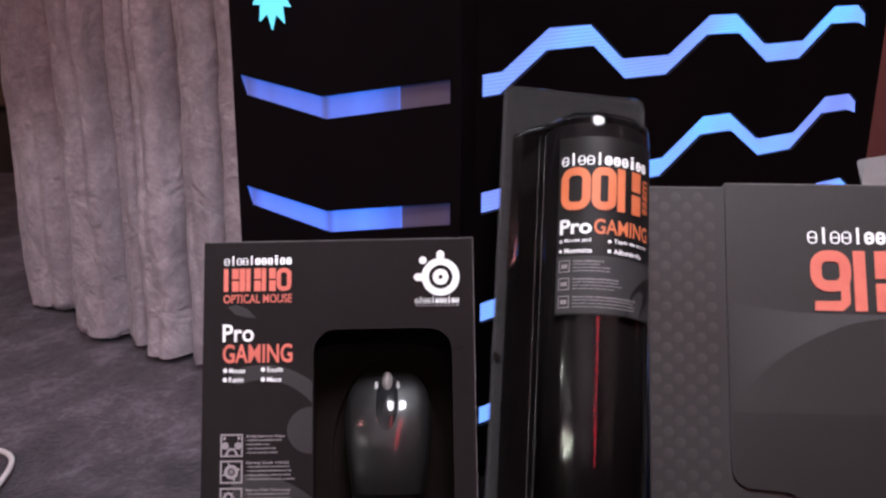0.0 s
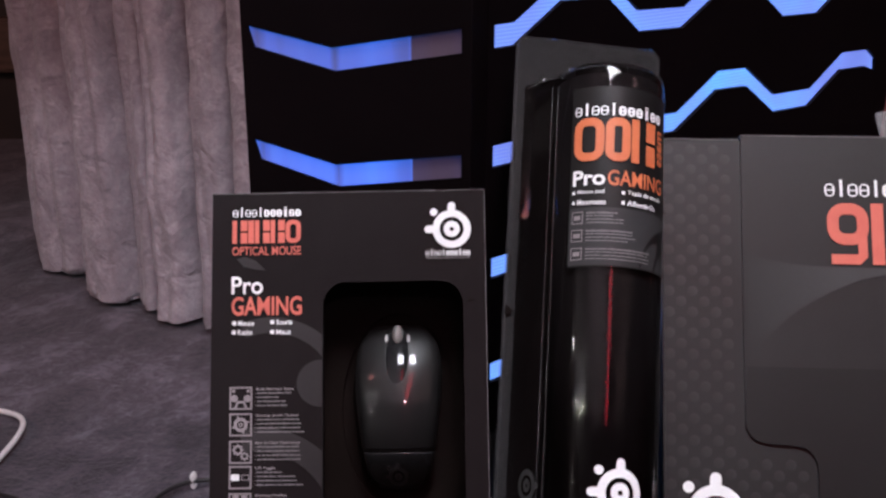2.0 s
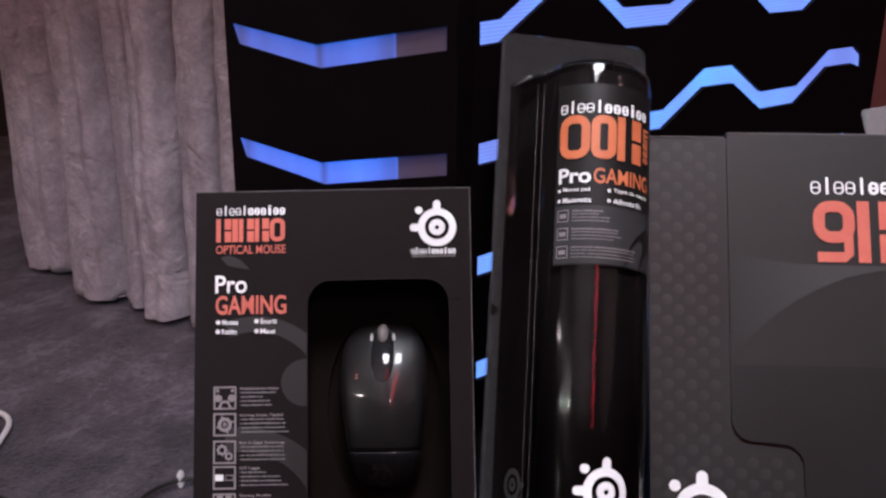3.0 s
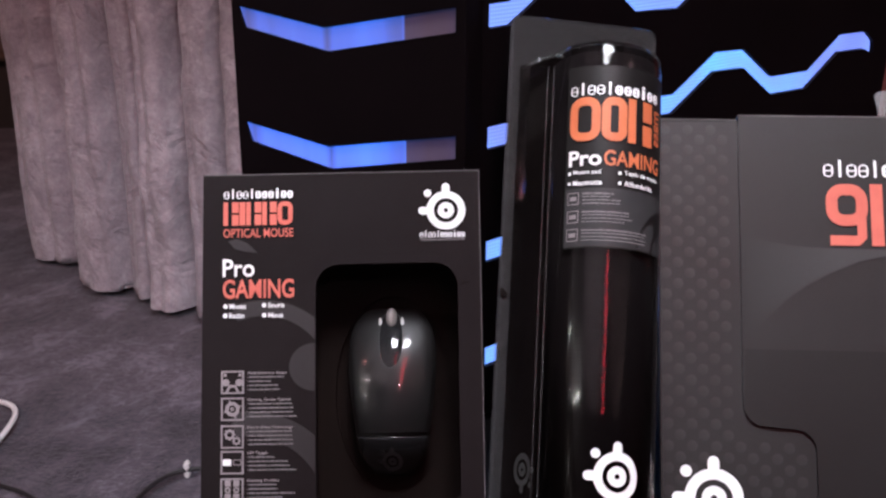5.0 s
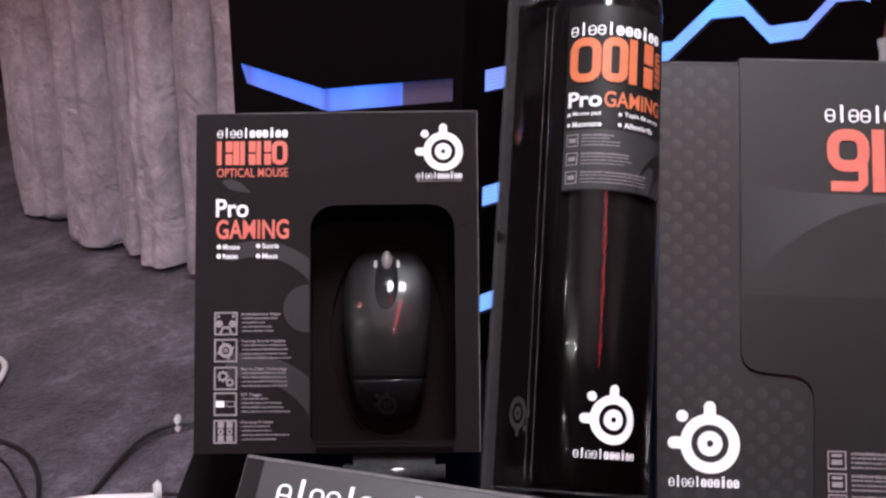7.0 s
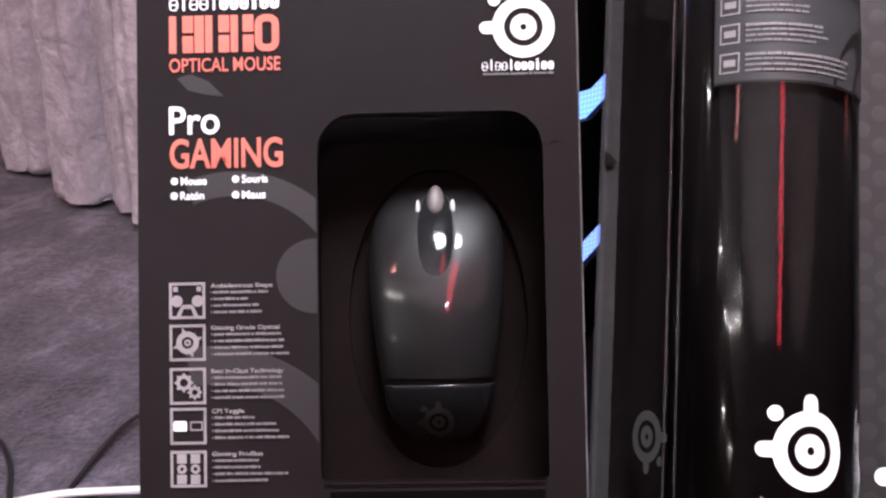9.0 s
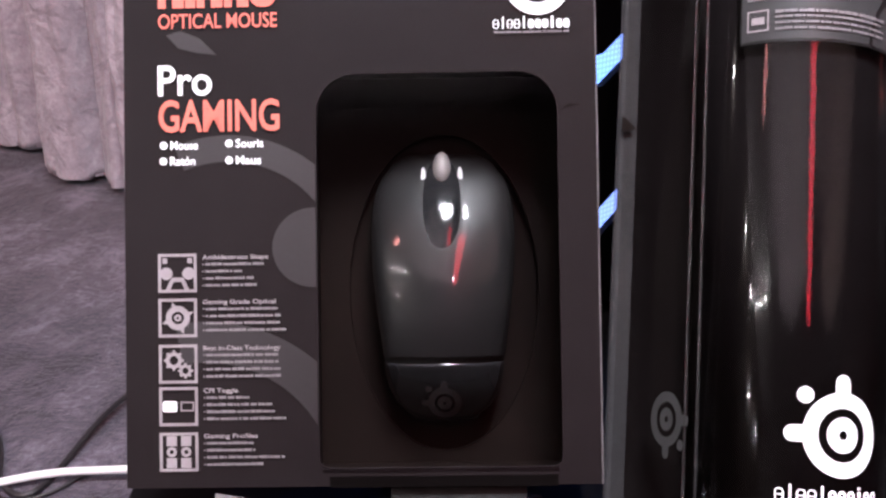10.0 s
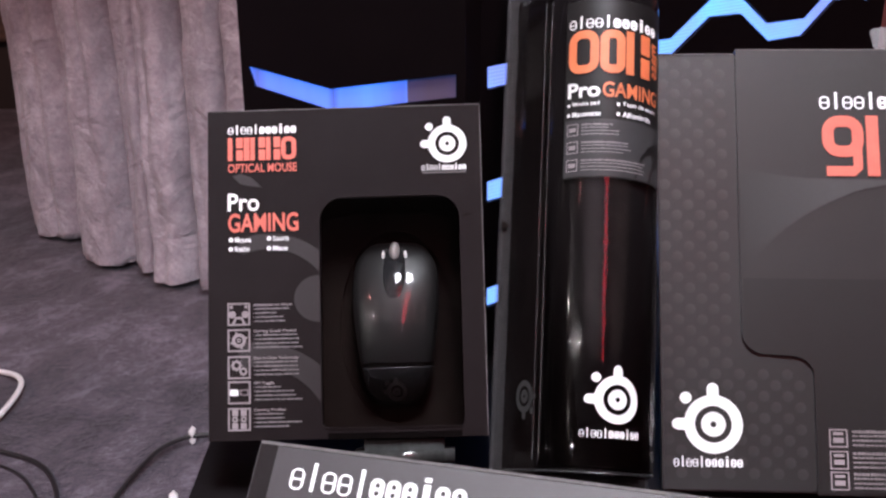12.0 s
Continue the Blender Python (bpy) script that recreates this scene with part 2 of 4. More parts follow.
def fade(material, x0, x1, dark, light):
    """A print that fades along its length."""
    t = material.node_tree
    co, sx, mr, ramp = (t.nodes.new("ShaderNode" + k) for k in ("TexCoord", "SeparateXYZ", "MapRange", "ValToRGB"))
    t.links.new(co.outputs["Object"], sx.inputs[0])
    t.links.new(sx.outputs[0], mr.inputs[0])
    mr.inputs["From Min"].default_value, mr.inputs["From Max"].default_value = x0, x1
    t.links.new(mr.outputs[0], ramp.inputs[0])
    ramp.color_ramp.elements[0].color, ramp.color_ramp.elements[1].color = (*dark, 1), (*light, 1)
    t.links.new(ramp.outputs[0], t.nodes["Principled BSDF"].inputs["Base Color"])


fade(GREY_SWOOSH, -0.022, 0.045, (0.0130, 0.0129, 0.0134), (0.036, 0.0355, 0.0365))
CARD_PURPLE = worn("purple_grey_printed_card", (0.025, 0.0195, 0.0222), (0.033, 0.026, 0.0295), 0.45, 8, 0.02, 1500, 0.4)
DOT_PRINT = worn("spot_gloss_dots", (0.0205, 0.0202, 0.0210), (0.0275, 0.0272, 0.0280), 0.40, 30, 0.0, 300, 0.4)
INNER = worn("black_inner_tray", (0.0042, 0.0028, 0.0025), (0.0090, 0.0057, 0.0049), 0.6, 14, 0.1, 300, 0.03)
BACKING = worn("black_backing_card", (0.0028, 0.0021, 0.0021), (0.0044, 0.0034, 0.0034), 0.6, 14, 0.1, 300, 0.0)
WHITE_INK = worn("white_ink", (0.78, 0.77, 0.78), (0.84, 0.83, 0.84), 0.5, 60, 0, 300, 0.4)
PALE_INK = worn("pale_pink_grey_ink", (0.21, 0.18, 0.188), (0.27, 0.235, 0.243), 0.5, 60, 0, 300, 0.4)
GREY_INK = worn("dim_grey_ink", (0.13, 0.115, 0.12), (0.18, 0.16, 0.165), 0.5, 60, 0, 300, 0.4)
# colour of the dim emblem on the shell's flat wall
DIM_MARK = worn("faint_grey_mark", (0.013, 0.0125, 0.013), (0.018, 0.017, 0.018), 0.5, 60, 0, 300, 0.3)
RED_INK = worn("orange_red_ink", (0.54, 0.115, 0.085), (0.61, 0.145, 0.105), 0.5, 60, 0, 300, 0.4)
ORANGE_INK = worn("orange_ink", (0.54, 0.135, 0.055), (0.61, 0.165, 0.07), 0.5, 60, 0, 300, 0.4)
ROLL = worn("black_rolled_mat", (0.0056, 0.0045, 0.0048), (0.0088, 0.0072, 0.0075), 0.6, 10, 0.03, 1500, 0.0)
LABEL_BLACK = worn("black_label_paper", (0.0072, 0.0062, 0.0065), (0.0108, 0.0094, 0.0098), 0.45, 10, 0.01, 900, 0.25)
LABEL_GREY = worn("grey_label_paper", (0.029, 0.0275, 0.029), (0.039, 0.0375, 0.039), 0.45, 10, 0.01, 900, 0.25)
SHELL = glass("clear_blister_plastic", (0.93, 0.92, 0.93), 0.04, 0.0, 1.5, 0.018)
FLANGE = glass("clear_blister_flange", (0.80, 0.80, 0.81), 0.08, 0.017, 1.3, 0.15)
# milky plastic for the highlight lines drawn along the shell's folds
FOLD_HIGHLIGHT = glass("cloudy_fold_highlight", (0.7, 0.69, 0.7), 0.25, 0.012, 1.25, 0.1)
TAB = glass("cloudy_hang_tab", (0.8, 0.8, 0.81), 0.1, 0.16, 1.4, 0.15)
WINDOW = glass("clear_box_window", (0.95, 0.95, 0.95), 0.02, 0.0, 1.22)
MOUSE_PAINT = worn("dark_grey_mouse_paint", (0.0085, 0.0079, 0.0081), (0.0125, 0.0118, 0.0120), 0.36, 20, 0.0, 900, 0.5)
for key, value in (("Metallic", 0.0), ("Specular IOR Level", 0.25), ("Coat Weight", 1.0), ("Coat Roughness", 0.03)):
    MOUSE_PAINT.node_tree.nodes["Principled BSDF"].inputs[key].default_value = value
MOUSE_GLOSS = shader("gloss_black_plastic", (0.012, 0.012, 0.013), 0.08, 0, 0.6)
MOUSE_GROOVE = shader("groove_black", (0.004, 0.004, 0.004), 0.6)
WHEEL_RUBBER = worn("grey_wheel_rubber", (0.19, 0.17, 0.165), (0.26, 0.235, 0.23), 0.4, 90, 0.3, 500)
CHROME = shader("bright_plastic_trim", (0.55, 0.54, 0.54), 0.15)
CASE_BLACK = worn("black_computer_case", (0.0040, 0.0026, 0.0032), (0.0062, 0.0040, 0.0048), 0.5, 6, 0.1, 500, 0.04)
BLUE_MESH = lit("blue_lit_mesh", (0.14, 0.32, 1.0), 2.4)
BLUE_GUIDE = lit("blue_light_guide", (0.045, 0.19, 1.0), 1.05, "guide")
CYAN_GLOW = shader("cyan_glow", (0.05, 0.2, 0.3), 0.4)
CYAN_GLOW.node_tree.nodes["Principled BSDF"].inputs["Emission Color"].default_value = (0.16, 0.78, 1.0, 1)
CYAN_GLOW.node_tree.nodes["Principled BSDF"].inputs["Emission Strength"].default_value = 1.3
WHITE_CABLE = worn("white_cable_sheath", (0.72, 0.71, 0.72), (0.8, 0.79, 0.8), 0.4, 30)
BLACK_CABLE = worn("black_cable_sheath", (0.012, 0.011, 0.013), (0.02, 0.018, 0.02), 0.45, 30)

# ---- building helpers ----


def part(name, bm, material, parent=None, label="", smooth=False):
    me = bpy.data.meshes.new(name)
    bmesh.ops.recalc_face_normals(bm, faces=bm.faces)
    for f in bm.faces:
        f.smooth = smooth
    bm.to_mesh(me)
    bm.free()
    me.materials.append(material)
    ob = new(name, me)
    if parent is not None:
        ob.parent = parent
    if label:
        ob["label"] = label
    return ob


def thing(name, m, label, category, group=""):
    ob = new(name)
    ob.empty_display_size = 0.02
    ob.matrix_world = m
    return tagged(ob, label, category, group)


def block(bm, x0, y0, z0, x1, y1, z1, bevel=0.0):
    r = bmesh.ops.create_cube(bm, size=1.0)
    for v in r["verts"]:
        v.co = Vector(((x0 + x1) / 2 + v.co.x * (x1 - x0), (y0 + y1) / 2 + v.co.y * (y1 - y0), (z0 + z1) / 2 + v.co.z * (z1 - z0)))
    if bevel:
        es = list({e for v in r["verts"] for e in v.link_edges})
        bmesh.ops.bevel(bm, geom=es, offset=bevel, segments=2, affect="EDGES")
    return bm


def box_bm(*a, bevel=0.0):
    return block(bmesh.new(), *a, bevel=bevel)


def flat(bm, pts, y):
    """A printed patch: a polygon in the x-z plane at depth y, facing -y."""
    f = bm.faces.new([bm.verts.new((p[0], y, p[1])) for p in pts])
    return f


def rect(bm, x0, z0, x1, z1, y):
    return flat(bm, ((x0, z0), (x1, z0), (x1, z1), (x0, z1)), y)


def arc(cx, cz, rx, rz, a0, a1, n):
    return [(cx + rx * math.cos(radians(a0 + (a1 - a0) * i / n)), cz + rz * math.sin(radians(a0 + (a1 - a0) * i / n))) for i in range(n + 1)]


def band(bm, cx, cz, r0, r1, y, a0=0, a1=360, n=48, squash=1.0):
    """A ring or a piece of one."""
    a, b = arc(cx, cz, r0, r0 * squash, a0, a1, n), arc(cx, cz, r1, r1 * squash, a0, a1, n)
    va, vb = [bm.verts.new((p[0], y, p[1])) for p in a], [bm.verts.new((p[0], y, p[1])) for p in b]
    for i in range(n):
        bm.faces.new((va[i], va[i + 1], vb[i + 1], vb[i]))


def disc(bm, cx, cz, r, y, n=32, rz=None):
    flat(bm, arc(cx, cz, r, rz or r, 0, 360 - 360 / n, n - 1), y)


def dome(bm, cx, cz, r, y, rise, n=12):
    """A low embossed spot."""
    rings = [[bm.verts.new((p[0], y - h * rise, p[1])) for p in arc(cx, cz, r * q, r * q, 0, 360 - 360 / n, n - 1)] for q, h in ((1, 0), (0.8, 0.55), (0.45, 0.92))]
    for a, b in zip(rings, rings[1:]):
        for i in range(n):
            j = (i + 1) % n
            bm.faces.new((a[i], a[j], b[j], b[i]))
    bm.faces.new(rings[2])


def rounded(x0, z0, x1, z1, r, n=6):
    return (arc(x1 - r, z0 + r, r, r, -90, 0, n) + arc(x1 - r, z1 - r, r, r, 0, 90, n)
            + arc(x0 + r, z1 - r, r, r, 90, 180, n) + arc(x0 + r, z0 + r, r, r, 180, 270, n))


def plate(outer, holes, y0, y1):
    """A board in the x-z plane from depth y0 to y1, with holes through it."""
    bm = bmesh.new()
    edges = []
    for loop in (outer, *holes):
        vs = [bm.verts.new((p[0], y0, p[1])) for p in loop]
        edges += [bm.edges.new((vs[i], vs[(i + 1) % len(vs)])) for i in range(len(vs))]
    bmesh.ops.triangle_fill(bm, edges=edges, use_beauty=True, use_dissolve=False)
    r = bmesh.ops.extrude_face_region(bm, geom=list(bm.faces))
    bmesh.ops.translate(bm, vec=(0, y1 - y0, 0), verts=[g for g in r["geom"] if isinstance(g, bmesh.types.BMVert)])
    return bm


def clip(bm, x0, z0, x1, z1):
    """Trims prints to their panel."""
    for co, no in (((x0, 0, 0), (-1, 0, 0)), ((x1, 0, 0), (1, 0, 0)), ((0, 0, z0), (0, 0, -1)), ((0, 0, z1), (0, 0, 1))):
        bmesh.ops.bisect_plane(bm, geom=list(bm.verts) + list(bm.edges) + list(bm.faces), plane_co=co, plane_no=no, clear_outer=True)
    return bm


def lettering(words, x0, z0, x1, z1, y, weight=0.0):
    """Words in the built-in font, fitted into a rectangle of the x-z plane."""
    cu = bpy.data.curves.new("lettering", "FONT")
    cu.body, cu.size, cu.offset, cu.resolution_u = words, 1.0, weight, 4
    ob = bpy.data.objects.new("lettering", cu)
    scene.collection.objects.link(ob)
    me = bpy.data.meshes.new_from_object(ob.evaluated_get(bpy.context.evaluated_depsgraph_get()))
    bpy.data.objects.remove(ob)
    bm = bmesh.new()
    bm.from_mesh(me)
    bpy.data.meshes.remove(me)
    xs, ys = [v.co.x for v in bm.verts], [v.co.y for v in bm.verts]
    ax, bx, ay, by = min(xs), max(xs), min(ys), max(ys)
    for v in bm.verts:
        v.co = Vector((x0 + (v.co.x - ax) / (bx - ax) * (x1 - x0), y, z0 + (v.co.y - ay) / (by - ay) * (z1 - z0)))
    return bm


def brand_bars(x0, z0, x1, z1, y, thin=5, count=11):
    """A brand word as a row of plain small frames and bars, the first ones thin. One mesh a block."""
    made = []
    step, h = (x1 - x0) / count, z1 - z0
    for i in range(count):
        a, s = x0 + i * step, step * (0.17 if i < thin else 0.30)
        b, top = a + step * 0.88, z0 + h * 0.76
        bm = bmesh.new()
        made.append(bm)
        if i in (1, 4, 8):
            m = (a + b) / 2
            rect(bm, m - s * 0.7, z0, m + s * 0.7, z1 if i < 8 else top, y)
            if i == 8:
                rect(bm, m - s * 0.7, top + h * 0.08, m + s * 0.7, z1, y)
        else:
            o, n = rounded(a, z0, b, top, min(b - a, top - z0) * 0.46, 5), rounded(a + s, z0 + s * 0.8, b - s, top - s * 0.8, min(b - a, top - z0) * 0.2, 5)
            vo, vn = [bm.verts.new((p[0], y, p[1])) for p in o], [bm.verts.new((p[0], y, p[1])) for p in n]
            for j in range(len(vo)):
                k = (j + 1) % len(vo)
                bm.faces.new((vo[j], vo[k], vn[k], vn[j]))
            mid = (z0 + top) / 2
            rect(bm, a + s, mid - s * 0.35, b - s, mid + s * 0.35, y)
    return made


def name_blocks(x0, z0, x1, z1, y, kinds, stroke):
    """A product name as plain upright blocks: a share of the width and a kind of block each. One mesh a block."""
    made = []
    total = sum(w for w, k in kinds)
    a = x0
    for w, k in kinds:
        b = a + (x1 - x0) * w / total
        r, s = b - (x1 - x0) * 0.012, stroke
        bm = bmesh.new()
        made.append(bm)
        if k == "bar":
            rect(bm, a, z0, r, z1, y)
        elif k == "ring":
            q = (r - a) * 0.42
            o, n = rounded(a, z0, r, z1, q), rounded(a + s, z0 + s, r - s, z1 - s, max(0.0002, q - s))
            vo, vn = [bm.verts.new((p[0], y, p[1])) for p in o], [bm.verts.new((p[0], y, p[1])) for p in n]
            for i in range(len(vo)):
                j = (i + 1) % len(vo)
                bm.faces.new((vo[i], vo[j], vn[j], vn[i]))
        else:
            # an upright bar with two chips beside it
            rect(bm, a, z0, a + s, z1, y)
            q = max(a + s * 1.3, r - s * 1.5)
            rect(bm, q, z0, r, z0 + (z1 - z0) * 0.46, y)
            rect(bm, q, z0 + (z1 - z0) * 0.54, r, z1, y)
        a = b
    return made


def target_emblem(cx, cz, r, y):
    """The maker's mark as plain shapes: a ring, a dot, two tabs and a ball."""
    bm = bmesh.new()
    band(bm, cx, cz, r * 0.63, r, y)
    band(bm, cx, cz, r * 0.11, r * 0.42, y)
    flat(bm, [(cx - r * 0.2, cz + r * 0.9), (cx + r * 0.2, cz + r * 0.9)] + arc(cx, cz + r * 1.22, r * 0.2, r * 0.2, 0, 180, 8), y + 0.00003)
    flat(bm, [(cx - r * 0.9, cz - r * 0.2), (cx - r * 0.9, cz + r * 0.2)] + arc(cx - r * 1.22, cz, r * 0.2, r * 0.2, 90, 270, 8), y + 0.00003)
    disc(bm, cx - r * 0.93, cz + r * 0.9, r * 0.2, y, 20)
    return bm


def text_lines(x0, z1, widths, pitch, height, y, bullets=False):
    """Lines too small to read, as plain broken bars."""
    bm = bmesh.new()
    rng = random.Random(int(x0 * 1e5) + int(z1 * 1e5))
    for i, w in enumerate(widths):
        z = z1 - i * pitch
        h = height * (1.25 if i == 0 and not bullets else 0.85)
        a = x0
        if bullets:
            rect(bm, a, z - h * 0.8, a + h * 0.6, z - h * 0.2, y)
            a += h * 1.2
        while a < x0 + w - 0.0008:
            b = min(a + rng.uniform(0.0009, 0.0036), x0 + w)
            up = rng.uniform(-0.12, 0.16) * h
            rect(bm, a, z - h, b, z + up, y)
            a = b + rng.choice((0.0002, 0.0002, 0.00055))
    return bm


def tube_curve(name, pts, r, material, parent=None, label=""):
    cu = bpy.data.curves.new(name, "CURVE")
    cu.dimensions, cu.bevel_depth, cu.bevel_resolution, cu.resolution_u = "3D", r, 3, 10
    sp = cu.splines.new("NURBS")
    sp.points.add(len(pts) - 1)
    for p, q in zip(sp.points, pts):
        p.co = (*q, 1)
    sp.use_endpoint_u, sp.order_u = True, 3
    ob = bpy.data.objects.new(name, cu)
    scene.collection.objects.link(ob)
    me = bpy.data.meshes.new_from_object(ob.evaluated_get(bpy.context.evaluated_depsgraph_get()))
    bpy.data.objects.remove(ob)
    bm = bmesh.new()
    bm.from_mesh(me)
    bpy.data.meshes.remove(me)
    bmesh.ops.holes_fill(bm, edges=bm.edges)
    return part(name, bm, material, parent, label, True)


def leaning(x, y, z, lean, yaw, roll):
    """A pose that leans back by lean, turns by yaw and rolls clockwise by roll in its own plane."""
    return pose(x, y, z, 0, 0, yaw) @ pose(0, 0, 0, -lean) @ pose(0, 0, 0, 0, roll)

# ---- the hall ----


def structure(name, bm, material, label, category):
    ob = part(name, bm, material)
    return tagged(ob, label, category, "", "structure")


def sheet(x0, y0, x1, y1, z, nx=1, ny=1):
    bm = bmesh.new()
    bmesh.ops.create_grid(bm, x_segments=nx, y_segments=ny, size=0.5)
    for v in bm.verts:
        v.co = Vector(((x0 + x1) / 2 + v.co.x * (x1 - x0), (y0 + y1) / 2 + v.co.y * (y1 - y0), z))
    return bm


structure("floor", box_bm(-5, -4.5, -0.1, 5, 5, 0), CARPET, "dark purple-grey short pile carpet with brushed streaks", "carpet")
structure("ceiling", box_bm(-5, -4.5, 3.6, 5, 5, 3.7), CEIL, "dark plain hall ceiling high overhead", "ceiling")
structure("wall_north", box_bm(-5, 4.6, 0, 5, 4.75, 3.6), WALL_DARK, "dark brown panelled wall behind the curtain", "wall")
structure("wall_south", box_bm(-5, -4.5, 0, 5, -4.35, 3.6), WALL_HALL, "dull mauve painted wall of the hall", "wall")
structure("wall_east", box_bm(4.85, -4.35, 0, 5, 4.6, 3.6), WALL_HALL, "dull mauve painted side wall of the hall", "wall")
structure("wall_west", box_bm(-5, -4.35, 0, -4.85, 4.6, 3.6), WALL_DARK, "dark brown panelled side wall of the hall", "wall")
structure("partition_wall", box_bm(0.35, 2.9, 0, 3.2, 3.0, 3.6), WALL_RED, "matt red-brown painted partition behind the stand", "wall")
structure("trim", box_bm(-4.8, 4.52, 0.30, 0.3, 4.6, 0.52, bevel=0.012), RAIL_WOOD, "brown wooden rail along the dark wall", "trim")


PLEATS = ((0.070, 0.085, 0.075), (0.335, 0.088, 0.150), (0.475, 0.040, 0.115), (0.575, 0.050, 0.150), (0.705, 0.055, 0.130), (0.83, 0.05, 0.14), (0.95, 0.05, 0.12))


CREASES = ((0.03, 0.02, 0.02), (0.095, -0.03, 0.025), (0.29, 0.03, 0.026), (0.365, -0.045, 0.03), (0.467, 0.01, 0.018), (0.565, -0.02, 0.022), (0.60, 0.03, 0.016), (0.695, -0.02, 0.024), (0.73, 0.02, 0.02))


def curtain():
    """Flat-topped pleats of uneven width, crumpled a little, falling to the carpet."""
    bm = bmesh.new()
    nx, nz, top = 420, 110, 3.3
    a, b = Vector((-1.17, 3.06, 0)), Vector((-0.25, 2.46, 0))
    d = (b - a).normalized()
    n = Vector((d.y, -d.x, 0))
    rows = []
    for j in range(nz + 1):
        q = j / nz
        z = 0.012 + (top - 0.012) * q ** 1.2
        row = []
        for i in range(nx + 1):
            s = i / nx
            w = s + 0.010 * noise.noise(Vector((s * 4, z * 1.3, 0.7)))
            f = sum(dp * math.exp(-abs((w - c) / wd) ** 4.5) for c, wd, dp in PLEATS)
            f *= 1.0 - 0.3 * q
            # narrow creases that wander a little on the way down
            for c, drift, deep in CREASES:
                k = c + drift * (z - 0.5) + 0.006 * noise.noise(Vector((c * 30, z * 2.4, 1.7)))
                f -= 0.55 * deep * math.exp(-((s - k) / 0.013) ** 2) * (0.6 + 0.8 * noise.noise(Vector((c * 50, z * 1.7, 4.2))))
            f += 0.013 * abs(noise.noise(Vector((s * 7 + z * 2.6, z * 5.0, 8.4)))) + 0.008 * abs(noise.noise(Vector((s * 15 - z * 5.5, z * 9.0, 2.4))))
            f += 0.007 * noise.noise(Vector((s * 14, z * 2.6, 3.1))) + 0.005 * noise.noise(Vector((s * 42, z * 9, 5.1)))
            p = a + (b - a) * s + n * f
            lift = 0.012 * (1 + noise.noise(Vector((s * 9, 0.3, 7)))) if j == 0 else 0
            row.append(bm.verts.new((p.x, p.y, z + lift)))
        rows.append(row)
    for j in range(nz):
        for i in range(nx):
            bm.faces.new((rows[j][i], rows[j][i + 1], rows[j + 1][i + 1], rows[j + 1][i]))
    ob = part("curtain", bm, VELVET, None, "", True)
    m = ob.modifiers.new("thickness", "SOLIDIFY")
    m.thickness = 0.006
    tagged(ob, "pale grey crushed velvet curtain hanging in deep folds to the carpet", "curtain")


curtain()

# ---- the black display stand ----
TOP = 0.650
STEP = 0.540
stand = thing("display_stand", pose(0.4, 1.0, 0), "matt black two-level display stand with packages on it", "display stand")
part("upper_tier", box_bm(-0.59, -0.378, 0, 0.75, 0.75, TOP, bevel=0.003), BLACK_TOP, stand)
part("lower_tier", box_bm(-0.59, -0.62, 0, 0.75, -0.3785, STEP, bevel=0.003), BLACK_TOP, stand)

# ---- the computer tower ----


def local(parent, ob, m):
    ob.matrix_basis = parent.matrix_world.inverted() @ m
    return ob


